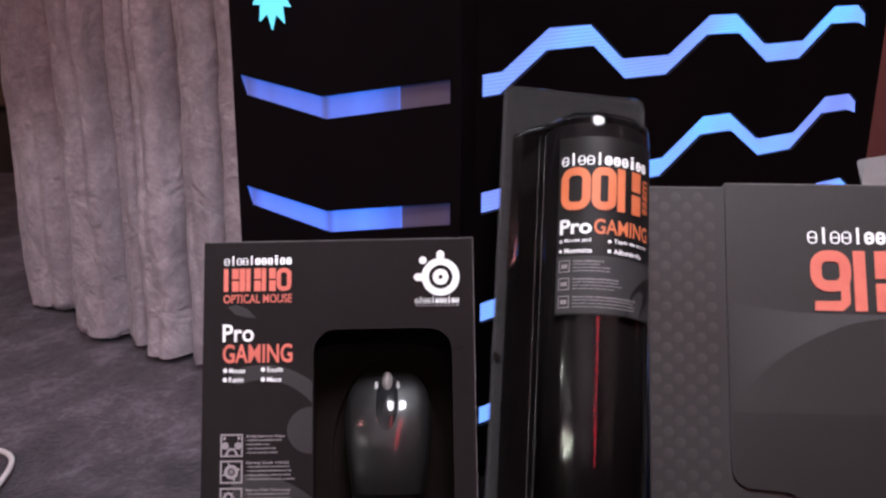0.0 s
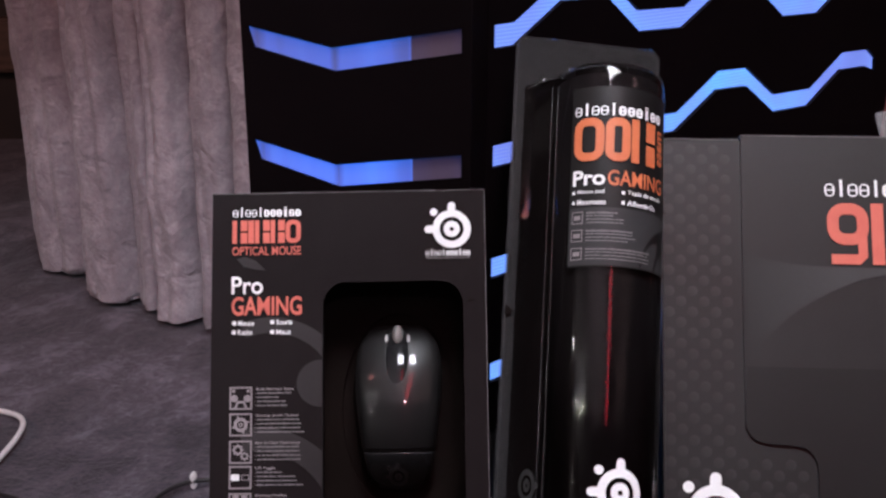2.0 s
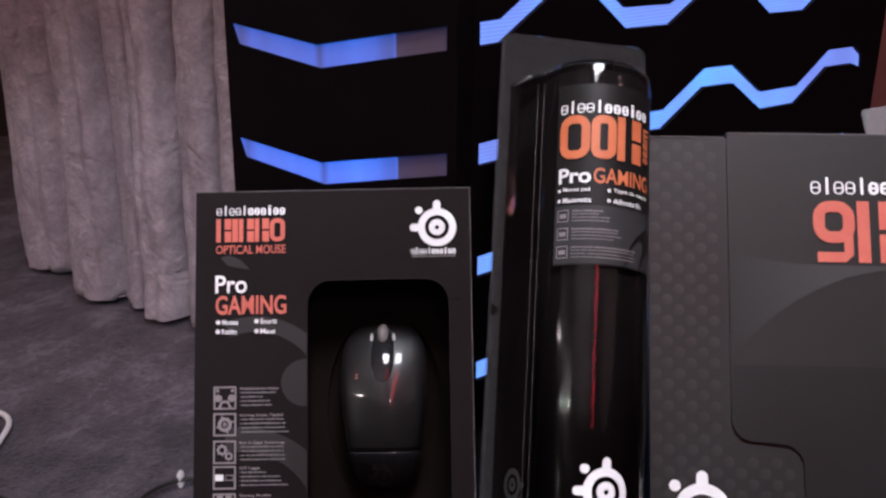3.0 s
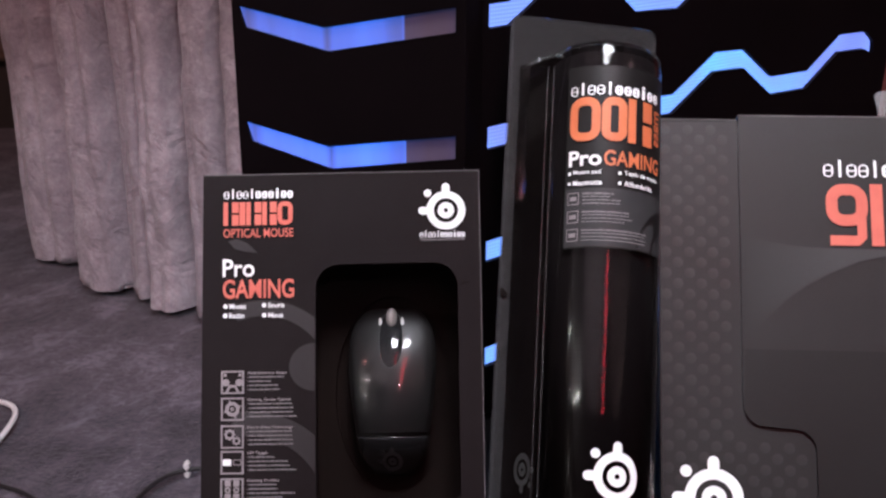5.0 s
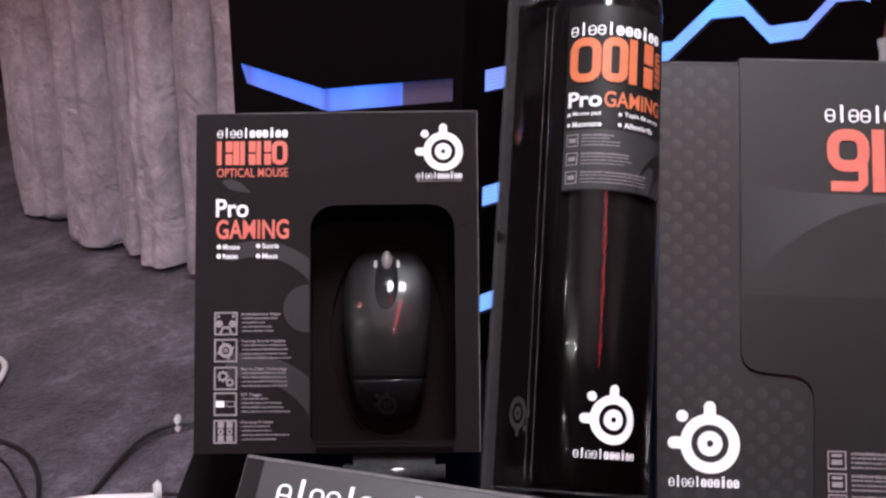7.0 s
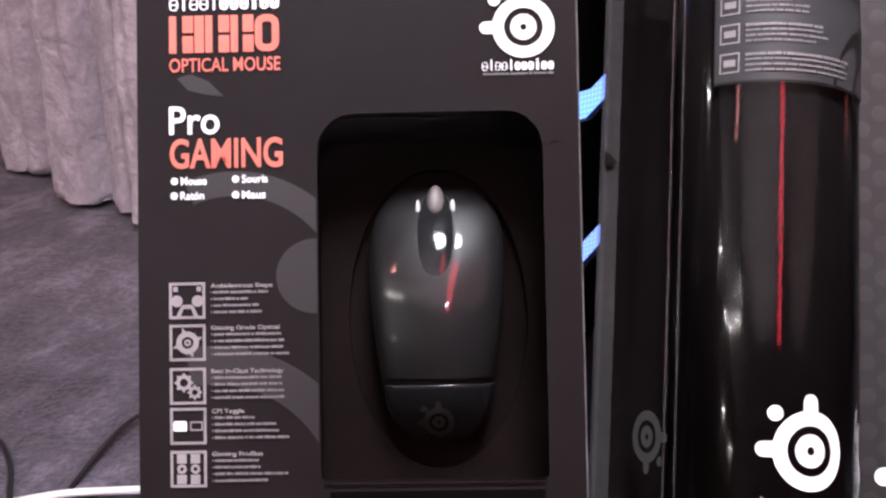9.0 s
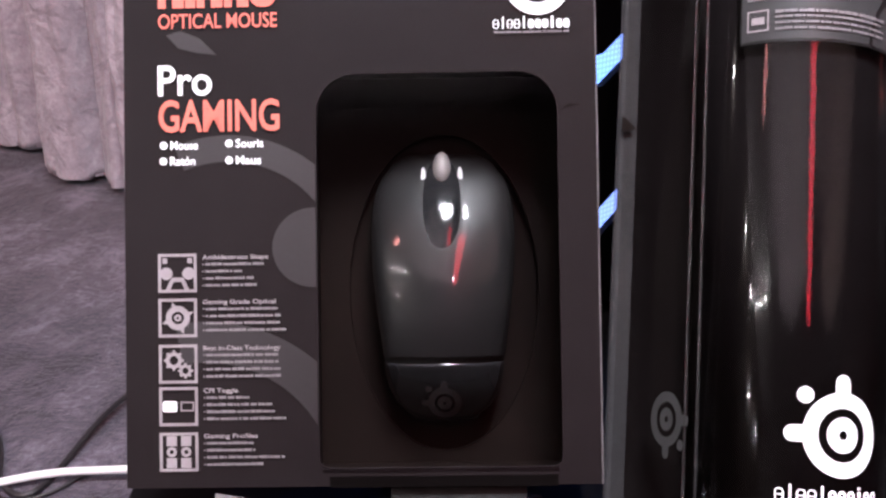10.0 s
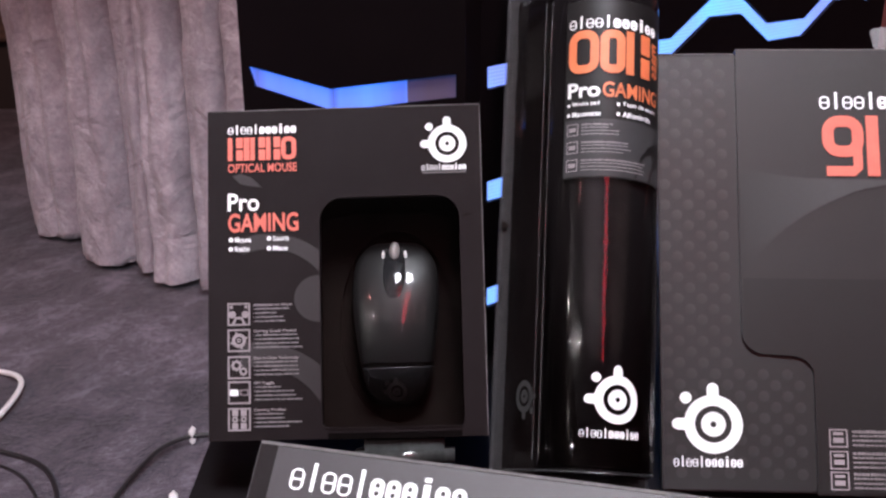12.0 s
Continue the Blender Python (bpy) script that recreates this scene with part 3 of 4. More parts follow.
def computer():
    pc = thing("computer_tower", pose(0.15, 1.05, TOP), "large black computer tower with blue lit zigzag vents", "computer")
    front = pose(-0.2, 0.95, 0, 0, 0, -29.5)
    side = pose(0.02, 0.865, 0, 0, 0, 39.6)
    # the body behind the two panels
    bm = bmesh.new()
    foot = ((-0.172, 0.951), (0.012, 0.846), (0.034, 0.884), (0.488, 1.266), (0.26, 1.42))
    lo = [bm.verts.new((x, y, TOP + 0.012)) for x, y in foot]
    hi = [bm.verts.new((x, y, 1.198)) for x, y in foot]
    bm.faces.new(lo)
    bm.faces.new(hi)
    for i in range(5):
        j = (i + 1) % 5
        bm.faces.new((lo[i], lo[j], hi[j], hi[i]))
    local(pc, part("chassis", bm, CASE_BLACK, pc), Matrix())
    for x, y in ((-0.12, 0.97), (0.03, 0.91), (0.44, 1.25), (0.26, 1.38)):
        f = bmesh.new()
        bmesh.ops.create_cone(f, cap_ends=True, segments=20, radius1=0.016, radius2=0.018, depth=0.0125, matrix=pose(x, y, TOP + 0.00625))
        local(pc, part("foot", f, MOUSE_GROOVE, pc), Matrix())
    # front: folded light guides
    chev = []
    for k in range(3):
        z = -0.097 * k
        chev.append([(0.031, 1.002 + z), (0.117, 0.9905 + z), (0.236, 1.014 + z), (0.236, 0.996 + z), (0.119, 0.972 + z), (0.037, 0.985 + z)])
    outer = [(0.022, TOP + 0.006), (0.243, TOP + 0.006), (0.2455, 1.2), (0.025, 1.2)]
    fp = local(pc, part("front_panel", plate(outer, chev, 0, 0.005), CASE_BLACK, pc), front)
    for c in chev:
        part("light_guide", plate(c, (), 0.0022, 0.0085), BLUE_GUIDE, fp, "blue lit folded strip fading at one end")
    # side: zigzag slots with lit mesh behind
    line = ((0.015, 1.011), (0.036, 1.0115), (0.088, 1.0425), (0.141, 1.0415), (0.184, 1.0085), (0.244, 1.0065), (0.302, 1.0385),
            (0.348, 1.0365), (0.398, 1.0035), (0.460, 1.0015), (0.515, 1.0335), (0.567, 1.0315))
    slots = []
    for k in range(4):
        z = -0.097 * k
        up = [(x, h + z) for x, h in line] + [(0.584, 1.020 + z)]
        dn = [(0.586, 1.006 + z), (0.566, 1.013 + z)] + [(x + (0.002 if 0 < i < 11 else 0), h + z - 0.0185) for i, (x, h) in reversed(list(enumerate(line)))][1:]
        slots.append(up + dn)
    outer = [(0.006, TOP + 0.006), (0.606, TOP + 0.006), (0.634, 1.2), (0.010, 1.2)]
    sp = local(pc, part("side_panel", plate(outer, slots, 0, 0.005), CASE_BLACK, pc), side)
    for c in slots:
        part("vent_mesh", plate(c, (), 0.0042, 0.0085), BLUE_MESH, sp, "blue lit perforated zigzag mesh")
    # the glowing badge: five plain petals
    bm = bmesh.new()
    for ang, ln, w in ((0, 0.030, 0.0045), (28, 0.027, 0.005), (-28, 0.027, 0.005), (62, 0.022, 0.005), (-62, 0.022, 0.005)):
        m = pose(0.0695, 0, 1.0715) @ pose(0, 0, 0, 0, ang)
        pts = [(-w * 0.5, 0.0), (-w, -ln * 0.55), (0, -ln), (w, -ln * 0.55), (w * 0.5, 0.0)]
        lo = [bm.verts.new(m @ Vector((x, -0.0012, z))) for x, z in pts]
        hi = [bm.verts.new(m @ Vector((x, 0.001, z))) for x, z in pts]
        bm.faces.new(lo)
        for i in range(5):
            j = (i + 1) % 5
            bm.faces.new((lo[i], lo[j], hi[j], hi[i]))
    part("badge", bm, CYAN_GLOW, fp, "glowing cyan petal badge")


computer()

# ---- the mouse in its window box ----
MB = leaning(-0.1053, 0.7327, 0.8374, 26.4, -1.6, -1.6)
BACK = 0.068


def mouse_height(s):
    """Highest a little behind the middle, round along its whole length."""
    return 0.0395 * max(0.0, 1 - ((s - 0.55) / (0.60 if s < 0.55 else 0.455)) ** 2) ** 0.62


def mouse_width(s):
    pts = ((0, 0.0170), (0.025, 0.0224), (0.06, 0.0267), (0.12, 0.0302), (0.25, 0.0326), (0.42, 0.0321), (0.58, 0.0300), (0.70, 0.0278), (0.80, 0.0266), (0.88, 0.0243), (0.95, 0.0182), (0.985, 0.0114), (1, 0.003))
    return run(pts, s)


def run(pts, s):
    for (a, u), (b, v) in zip(pts, pts[1:]):
        if s <= b:
            q = (s - a) / (b - a)
            return u + (v - u) * q
    return pts[-1][1]


def soft_run(fn, s):
    return sum(fn(min(1, max(0, s + d))) for d in (-0.05, -0.025, 0, 0.025, 0.05)) / 5 if 0.05 < s < 0.95 else fn(s)


BED, NOSE, LONG, MID = 0.046, -0.0178, 0.1216, 0.0632


def mouse_arch(c):
    """A shallow arch across the back that turns down into steep sides."""
    return (1 - 0.24 * c * c) * (1 - c ** 16) ** (1 / 3)


def mouse_top(x, z):
    s = (NOSE - z) / LONG
    w, h = soft_run(mouse_width, s), mouse_height(s)
    return BED - h * mouse_arch(min(1.0, abs(x - MID) / w))


def mouse_piece(s0, s1, rows, grow=1.0):
    bm = bmesh.new()
    n = 48
    grid = []
    for j in range(rows + 1):
        s = s0 + (s1 - s0) * j / rows
        w, h = soft_run(mouse_width, s) * grow, mouse_height(s) * grow
        line = []
        for i in range(n + 1):
            c = math.sin(math.pi * (i / n - 0.5))
            line.append(bm.verts.new((MID - w * c, BED - h * mouse_arch(min(1.0, abs(c))), NOSE - LONG * s)))
        grid.append(line)
    for j in range(rows):
        for i in range(n):
            bm.faces.new((grid[j][i], grid[j][i + 1], grid[j + 1][i + 1], grid[j + 1][i]))
    for line in (grid[0], grid[-1]):
        bm.faces.new(line)
    return bm


def draped(pts, rise, rings=6):
    """A small patch laid on the mouse's back."""
    bm = bmesh.new()
    cx, cz = sum(p[0] for p in pts) / len(pts), sum(p[1] for p in pts) / len(pts)
    loops = []
    for k in range(1, rings + 1):
        q = k / rings
        loops.append([bm.verts.new((cx + (x - cx) * q, mouse_top(cx + (x - cx) * q, cz + (z - cz) * q) - rise * (1 - 0.8 * q ** 3), cz + (z - cz) * q)) for x, z in pts])
    bm.faces.new(loops[0])
    for a, b in zip(loops, loops[1:]):
        for i in range(len(a)):
            j = (i + 1) % len(a)
            bm.faces.new((a[i], a[j], b[j], b[i]))
    return bm


def optical_mouse():
    m = thing("computer_mouse", MB, "dark grey optical mouse with pale grey scroll wheel", "mouse")
    part("body", mouse_piece(0.0, 0.735, 44), MOUSE_PAINT, m, "", True)
    part("seam", mouse_piece(0.735, 0.748, 2, 0.975), MOUSE_GROOVE, m)
    palm = part("palm_panel", mouse_piece(0.748, 1.0, 18, 0.995), MOUSE_GLOSS, m, "glossy black rear panel", True)
    ring = [2 * math.pi * i / 40 for i in range(40)]
    oval = [(MID + 0.0082 * math.copysign(abs(math.sin(t)) ** 0.85, math.sin(t)), -0.0400 + 0.0200 * math.copysign(abs(math.cos(t)) ** 0.9, math.cos(t))) for t in ring]
    big = [(MID + (x - MID) * 1.14, -0.0400 + (z + 0.0400) * 1.06) for x, z in oval]
    part("wheel_surround", draped(big, 0.0005), MOUSE_GROOVE, m, "", True)
    well = part("wheel_well", draped(oval, 0.0011), MOUSE_GLOSS, m, "glossy black wheel well", True)
    for q in (-1, 1):
        bm = bmesh.new()
        bmesh.ops.create_uvsphere(bm, u_segments=14, v_segments=10, radius=1.0)
        for v in bm.verts:
            v.co = Vector((MID + q * 0.0080 + v.co.x * 0.0012, mouse_top(MID + q * 0.008, -0.0285) - 0.0002 + v.co.y * 0.001, -0.0285 + v.co.z * 0.0042))
        part("wheel_trim", bm, CHROME, well, "small bright trim beside the wheel", True)
    # the wheel stands half out of its well
    bm = bmesh.new()
    bmesh.ops.create_uvsphere(bm, u_segments=28, v_segments=18, radius=1.0)
    for v in bm.verts:
        v.co = Vector((MID + v.co.x * 0.0042, mouse_top(MID, -0.027) + 0.0035 + v.co.y * 0.0085, -0.0262 + v.co.z * 0.0088))
    part("scroll_wheel", bm, WHEEL_RUBBER, well, "pale grey rubber wheel", True)
    bm = target_emblem(MID, -0.1265, 0.0072, 0)
    for v in bm.verts:
        v.co.y = mouse_top(v.co.x, v.co.z) - 0.0004
    part("emblem", bm, LABEL_GREY, palm, "small grey ring emblem")


def icon_frame(x, z, s, y):
    bm = bmesh.new()
    t = s * 0.075
    for a in ((x, z - t, x + s, z), (x, z - s, x + s, z - s + t), (x, z - s + t, x + t, z - t), (x + s - t, z - s + t, x + s, z - t)):
        rect(bm, a[0], a[1], a[2], a[3], y)
    return bm


HEADINGS = ("Ambidextrous Shape", "Gaming Grade Optical", "Best In-Class Technology", "CPI Toggle", "Gaming Profiles")


def mouse_box():
    b = thing("mouse_box", MB, "charcoal card mouse box with a cut-out window", "box")
    X0, X1, Z0, Z1 = -0.068, 0.128, -0.1575, 0.0775
    W = (0.0120, 0.1118, -0.1500, 0.0125)
    hole = rounded(W[0], W[2], W[1], W[3], 0.0165, 7)
    hole = [(x, max(z, W[2])) for x, z in arc(W[1] - 0.004, W[2] + 0.004, 0.004, 0.004, -90, 0, 3) + arc(W[1] - 0.0165, W[3] - 0.0165, 0.0165, 0.0165, 0, 90, 7)
            + arc(W[0] + 0.0165, W[3] - 0.0165, 0.0165, 0.0165, 90, 180, 7) + arc(W[0] + 0.004, W[2] + 0.004, 0.004, 0.004, 180, 270, 3)]
    face = part("front_panel", plate([(X0, Z0), (X1, Z0), (X1, Z1), (X0, Z1)], [hole], 0, 0.0012), CARD, b)
    t = 0.0012
    part("side_panel", box_bm(X0, 0.0012, Z0, X0 + t, BACK, Z1), CARD, b)
    part("side_panel", box_bm(X1 - t, 0.0012, Z0, X1, BACK, Z1), CARD, b)
    part("top_flap", box_bm(X0 + t, 0.0012, Z1 - t, X1 - t, BACK, Z1), CARD, b)
    part("bottom_flap", box_bm(X0 + t, 0.0012, Z0, X1 - t, BACK, Z0 + t), CARD, b)
    part("back_panel", box_bm(X0 + t, BACK - t, Z0 + t, X1 - t, BACK, Z1 - t), CARD, b)
    # scuffed pale edges
    part("card_edge", box_bm(X0, -0.0004, Z1 - 0.0004, X1, 0.0008, Z1 + 0.0003), CARD_EDGE, b, "scuffed pale card edge")
    part("card_edge", box_bm(X1 - 0.0003, -0.0003, Z0, X1 + 0.0003, 0.0006, Z1 - 0.0005), CARD_EDGE, b, "scuffed pale card edge")
    # dark tray with a hollow, seen through the window
    tray = plate([(W[0] - 0.006, W[2] - 0.005), (W[1] + 0.006, W[2] - 0.005), (W[1] + 0.006, W[3] + 0.005), (W[0] - 0.006, W[3] + 0.005)],
                 [arc(MID, -0.079, 0.0425, 0.071, 0, 351, 39)], 0.041, 0.044)
    part("tray", tray, INNER, b)
    part("tray_floor", box_bm(W[0] - 0.006, BED, W[2] - 0.005, W[1] + 0.006, BED + 0.002, W[3] + 0.005), INNER, b)
    for x0, x1 in ((W[0] - 0.006, W[0] - 0.0045), (W[1] + 0.0045, W[1] + 0.006)):
        part("tray_wall", box_bm(x0, 0.003, W[2] - 0.005, x1, BED, W[3] + 0.005), INNER, b)
    for z0, z1 in ((W[2] - 0.0065, W[2] - 0.005), (W[3] + 0.005, W[3] + 0.0065)):
        part("tray_wall", box_bm(W[0] - 0.006, 0.003, z0, W[1] + 0.006, BED, z1), INNER, b)
    ob = part("window", box_bm(W[0] - 0.004, 0.0016, W[2] - 0.003, W[1] + 0.004, 0.0020, W[3] + 0.004), WINDOW, b, "clear plastic window")
    ob.visible_shadow = False
    part("window_lip", box_bm(W[0] + 0.001, -0.0006, W[2] - 0.0016, W[1] - 0.001, 0.0008, W[2] - 0.0003, bevel=0.0003), SHELL, b, "bright folded plastic lip")
    # a black strip laid over the card as the dark of the open gap
    part("lower_gap_shade", box_bm(W[0] + 0.004, -0.0005, Z0 - 0.0005, W[1] - 0.002, 0.001, W[2] - 0.0035), BACKING, b)
    cr = bmesh.new()
    flat(cr, [(W[1] + 0.0003, -0.0046), (W[1] + 0.0045, -0.0026), (W[1] + 0.0095, -0.0018), (W[1] + 0.0048, -0.0014)], -0.0003)
    part("crease", cr, INNER, b, "short dark crease in the card")
    # prints
    y = -0.0004
    bm = bmesh.new()
    band(bm, -0.025, -0.070, 0.047, 0.058, y, -10, 130, 40)
    band(bm, -0.035, -0.160, 0.054, 0.071, y, 0, 100, 40)
    disc(bm, 0.0105, -0.0590, 0.0172, y, 40, 0.0165)
    flat(bm, [(-0.0500, 0.0300), (-0.0440, 0.0318), (-0.0360, 0.0285), (-0.0290, 0.0215), (-0.0375, 0.0225), (-0.0450, 0.0245)], y)
    clip(bm, X0 + 0.001, Z0 + 0.001, W[0] - 0.0006, 0.0316)
    for f in list(bm.faces):
        if f.calc_center_median().x < -0.045 and f.calc_center_median().z < 0:
            bm.faces.remove(f)
    part("swoosh_print", bm, CARD_SWOOSH, face, "lighter grey curved swooshes")
    y = -0.0008
    for bm in brand_bars(-0.0530, 0.0602, -0.0034, 0.0672, y):
        part("brand_block", bm, WHITE_INK, face)
    for bm in name_blocks(-0.0532, 0.0412, -0.0034, 0.0578, y, ((1, "split"), (0.42, "bar"), (1, "split"), (0.95, "split"), (1, "ring")), 0.0032):
        part("name_block", bm, RED_INK, face, "orange-red name blocks")
    part("lettering", lettering("OPTICAL MOUSE", -0.0532, 0.0326, -0.0036, 0.0388, y, 0.01), RED_INK, face)
    part("lettering", lettering("Pro", -0.0535, 0.0046, -0.0310, 0.0173, y, 0.014), WHITE_INK, face)
    part("lettering", lettering("GAMING", -0.0533, -0.0106, -0.0030, 0.0029, y, 0.02), RED_INK, face)
    for i, (w, x, z, r) in enumerate((("Mouse", -0.0513, -0.0160, 0.0115), ("Souris", -0.0241, -0.0155, 0.0115), ("Ratón", -0.0515, -0.0225, 0.0105), ("Maus", -0.0241, -0.0225, 0.0105))):
        bm = lettering(w, x + 0.0028, z - 0.0018, x + 0.0028 + r, z + 0.0018, y, 0.02)
        disc(bm, x, z, 0.0016, y, 16)
        part("lettering", bm, WHITE_INK, face)
    part("emblem", target_emblem(0.1044, 0.0492, 0.0137, y), WHITE_INK, face, "white ring emblem with two tabs")
    for bm in brand_bars(0.0858, 0.0300, 0.1177, 0.0350, y):
        part("brand_block", bm, WHITE_INK, face)
    part("small_print", text_lines(0.0862, 0.0290, (0.031,), 0.001, 0.0007, y), GREY_INK, face)
    rows = ((-0.0609, (0.0274, 0.0255, 0.0165, 0.0215, 0.0225)), (-0.0794, (0.0303, 0.031, 0.0325, 0.0318, 0.0345)), (-0.0984, (0.032, 0.032, 0.032, 0.032, 0.032)),
            (-0.1159, (0.0143, 0.019, 0.0285, 0.0295, 0.034)), (-0.1346, (0.0223, 0.0205, 0.0212, 0.034, 0.0252)))
    for k, (z, ws) in enumerate(rows):
        s = 0.0160
        bm = icon_frame(-0.0541, z, s, y)
        cx, cz = -0.0541 + s / 2, z - s / 2
        if k == 0:
            for q in (-1, 1):
                disc(bm, cx + q * 0.0046, cz - 0.0002, 0.0026, y, 14)
                rect(bm, cx + q * 0.0052 - 0.001, cz + 0.004, cx + q * 0.0052 + 0.001, cz + 0.0062, y)
                flat(bm, [(cx + q * 0.001, cz - 0.002), (cx + q * 0.0025, cz - 0.002), (cx + q * 0.005, cz - 0.007), (cx + q * 0.003, cz - 0.007)], y)
            rect(bm, cx - 0.002, cz - 0.0036, cx + 0.002, cz - 0.0018, y)
        elif k == 1:
            band(bm, cx, cz, 0.0026, 0.0050, y, 0, 360, 28)
            band(bm, cx, cz, 0.0006, 0.0015, y, 0, 360, 14)
            for q in range(4):
                an = radians(20 + 90 * q)
                c, s2 = math.cos(an), math.sin(an)
                flat(bm, [(cx + c * 0.0049 - s2 * 0.0009, cz + s2 * 0.0049 + c * 0.0009), (cx + c * 0.0049 + s2 * 0.0009, cz + s2 * 0.0049 - c * 0.0009), (cx + c * 0.0072, cz + s2 * 0.0072)], y)
        elif k == 2:
            for gx, gz, gr in ((-0.0018, 0.0015, 0.0040), (0.0030, -0.0028, 0.0029)):
                band(bm, cx + gx, cz + gz, gr * 0.45, gr * 0.85, y, 0, 360, 24)
                for q in range(8):
                    an = radians(45 * q)
                    c, s2 = math.cos(an) * gr, math.sin(an) * gr
                    rect(bm, cx + gx + c * 0.92 - 0.0005, cz + gz + s2 * 0.92 - 0.0005, cx + gx + c * 0.92 + 0.0005, cz + gz + s2 * 0.92 + 0.0005, y)
        elif k == 3:
            sw = bmesh.new()
            flat(sw, rounded(cx - 0.0066, cz - 0.0022, cx - 0.0006, cz + 0.0022, 0.0009, 3), y)
            part("icon_switch", sw, WHITE_INK, face)
            for a in ((0.0008, 0.0014, 0.0064, 0.0020), (0.0008, -0.0020, 0.0064, -0.0014), (0.0008, -0.0014, 0.0014, 0.0014), (0.0058, -0.0014, 0.0064, 0.0014)):
                rect(bm, cx + a[0], cz + a[1], cx + a[2], cz + a[3], y)
        else:
            for q in (-1, 1):
                for r in (-1, 0, 1):
                    if (q + r) % 2:
                        band(bm, cx + q * 0.003, cz + r * 0.0045, 0.0009, 0.0022, y, 0, 360, 8)
                    else:
                        rect(bm, cx + q * 0.003 - 0.0021, cz + r * 0.0045 - 0.0021, cx + q * 0.003 + 0.0021, cz + r * 0.0045 + 0.0021, y)
        part("icon", bm, PALE_INK, face)
        part("lettering", lettering(HEADINGS[k], -0.0357, z - 0.0031, -0.0357 + ws[0], z - 0.0006, y, 0.02), PALE_INK, face)
        part("small_print", text_lines(-0.0357, z - 0.0040, ws[1:], 0.0029, 0.0012, y, True), GREY_INK, face)


optical_mouse()
mouse_box()
foot = thing("plastic_tray", MB, "grey translucent moulded plastic tray under the mouse box", "tray")
part("tray_body", box_bm(0.034, -0.004, -0.1830, 0.104, 0.050, -0.1592, bevel=0.007), worn("cloudy_grey_plastic", (0.018, 0.0185, 0.0185), (0.042, 0.043, 0.043), 0.2, 40, 0.3, 90), foot, "", True)
# ---- the rolled mat in its clear blister ----
TB = leaning(0.1084, 0.6363, 0.7401, 33, 0, 3.4) @ pose(-0.0090, 0.041, 0, 0, 0, 8)
RS, RR = 0.0415, 0.0385


def on_roll(bm, r):
    """Wraps a flat print round the roll: x becomes the arc length."""
    for v in bm.verts:
        a = v.co.x / r
        v.co = Vector((r * math.sin(a), -r * math.cos(a) + v.co.y, v.co.z))
    return bm


def fine_rect(x0, z0, x1, z1, y, n=24):
    bm = bmesh.new()
    for i in range(n):
        rect(bm, x0 + (x1 - x0) * i / n, z0, x0 + (x1 - x0) * (i + 1) / n, z1, y)
    bmesh.ops.remove_doubles(bm, verts=bm.verts, dist=1e-6)
    return bm


def shell_profile(r, back, n=64):
    """Half a cylinder in front, a flat slanted wall on one side, a straight one on the other."""
    front = [(-r * math.cos(radians(t)), -r * math.sin(radians(t))) for t in [12 + 168 * i / n for i in range(n + 1)]]
    return [(-0.0600, back), (-0.0550, back - 0.014), (-0.0440, -0.0045)] + front + [(r, back)]


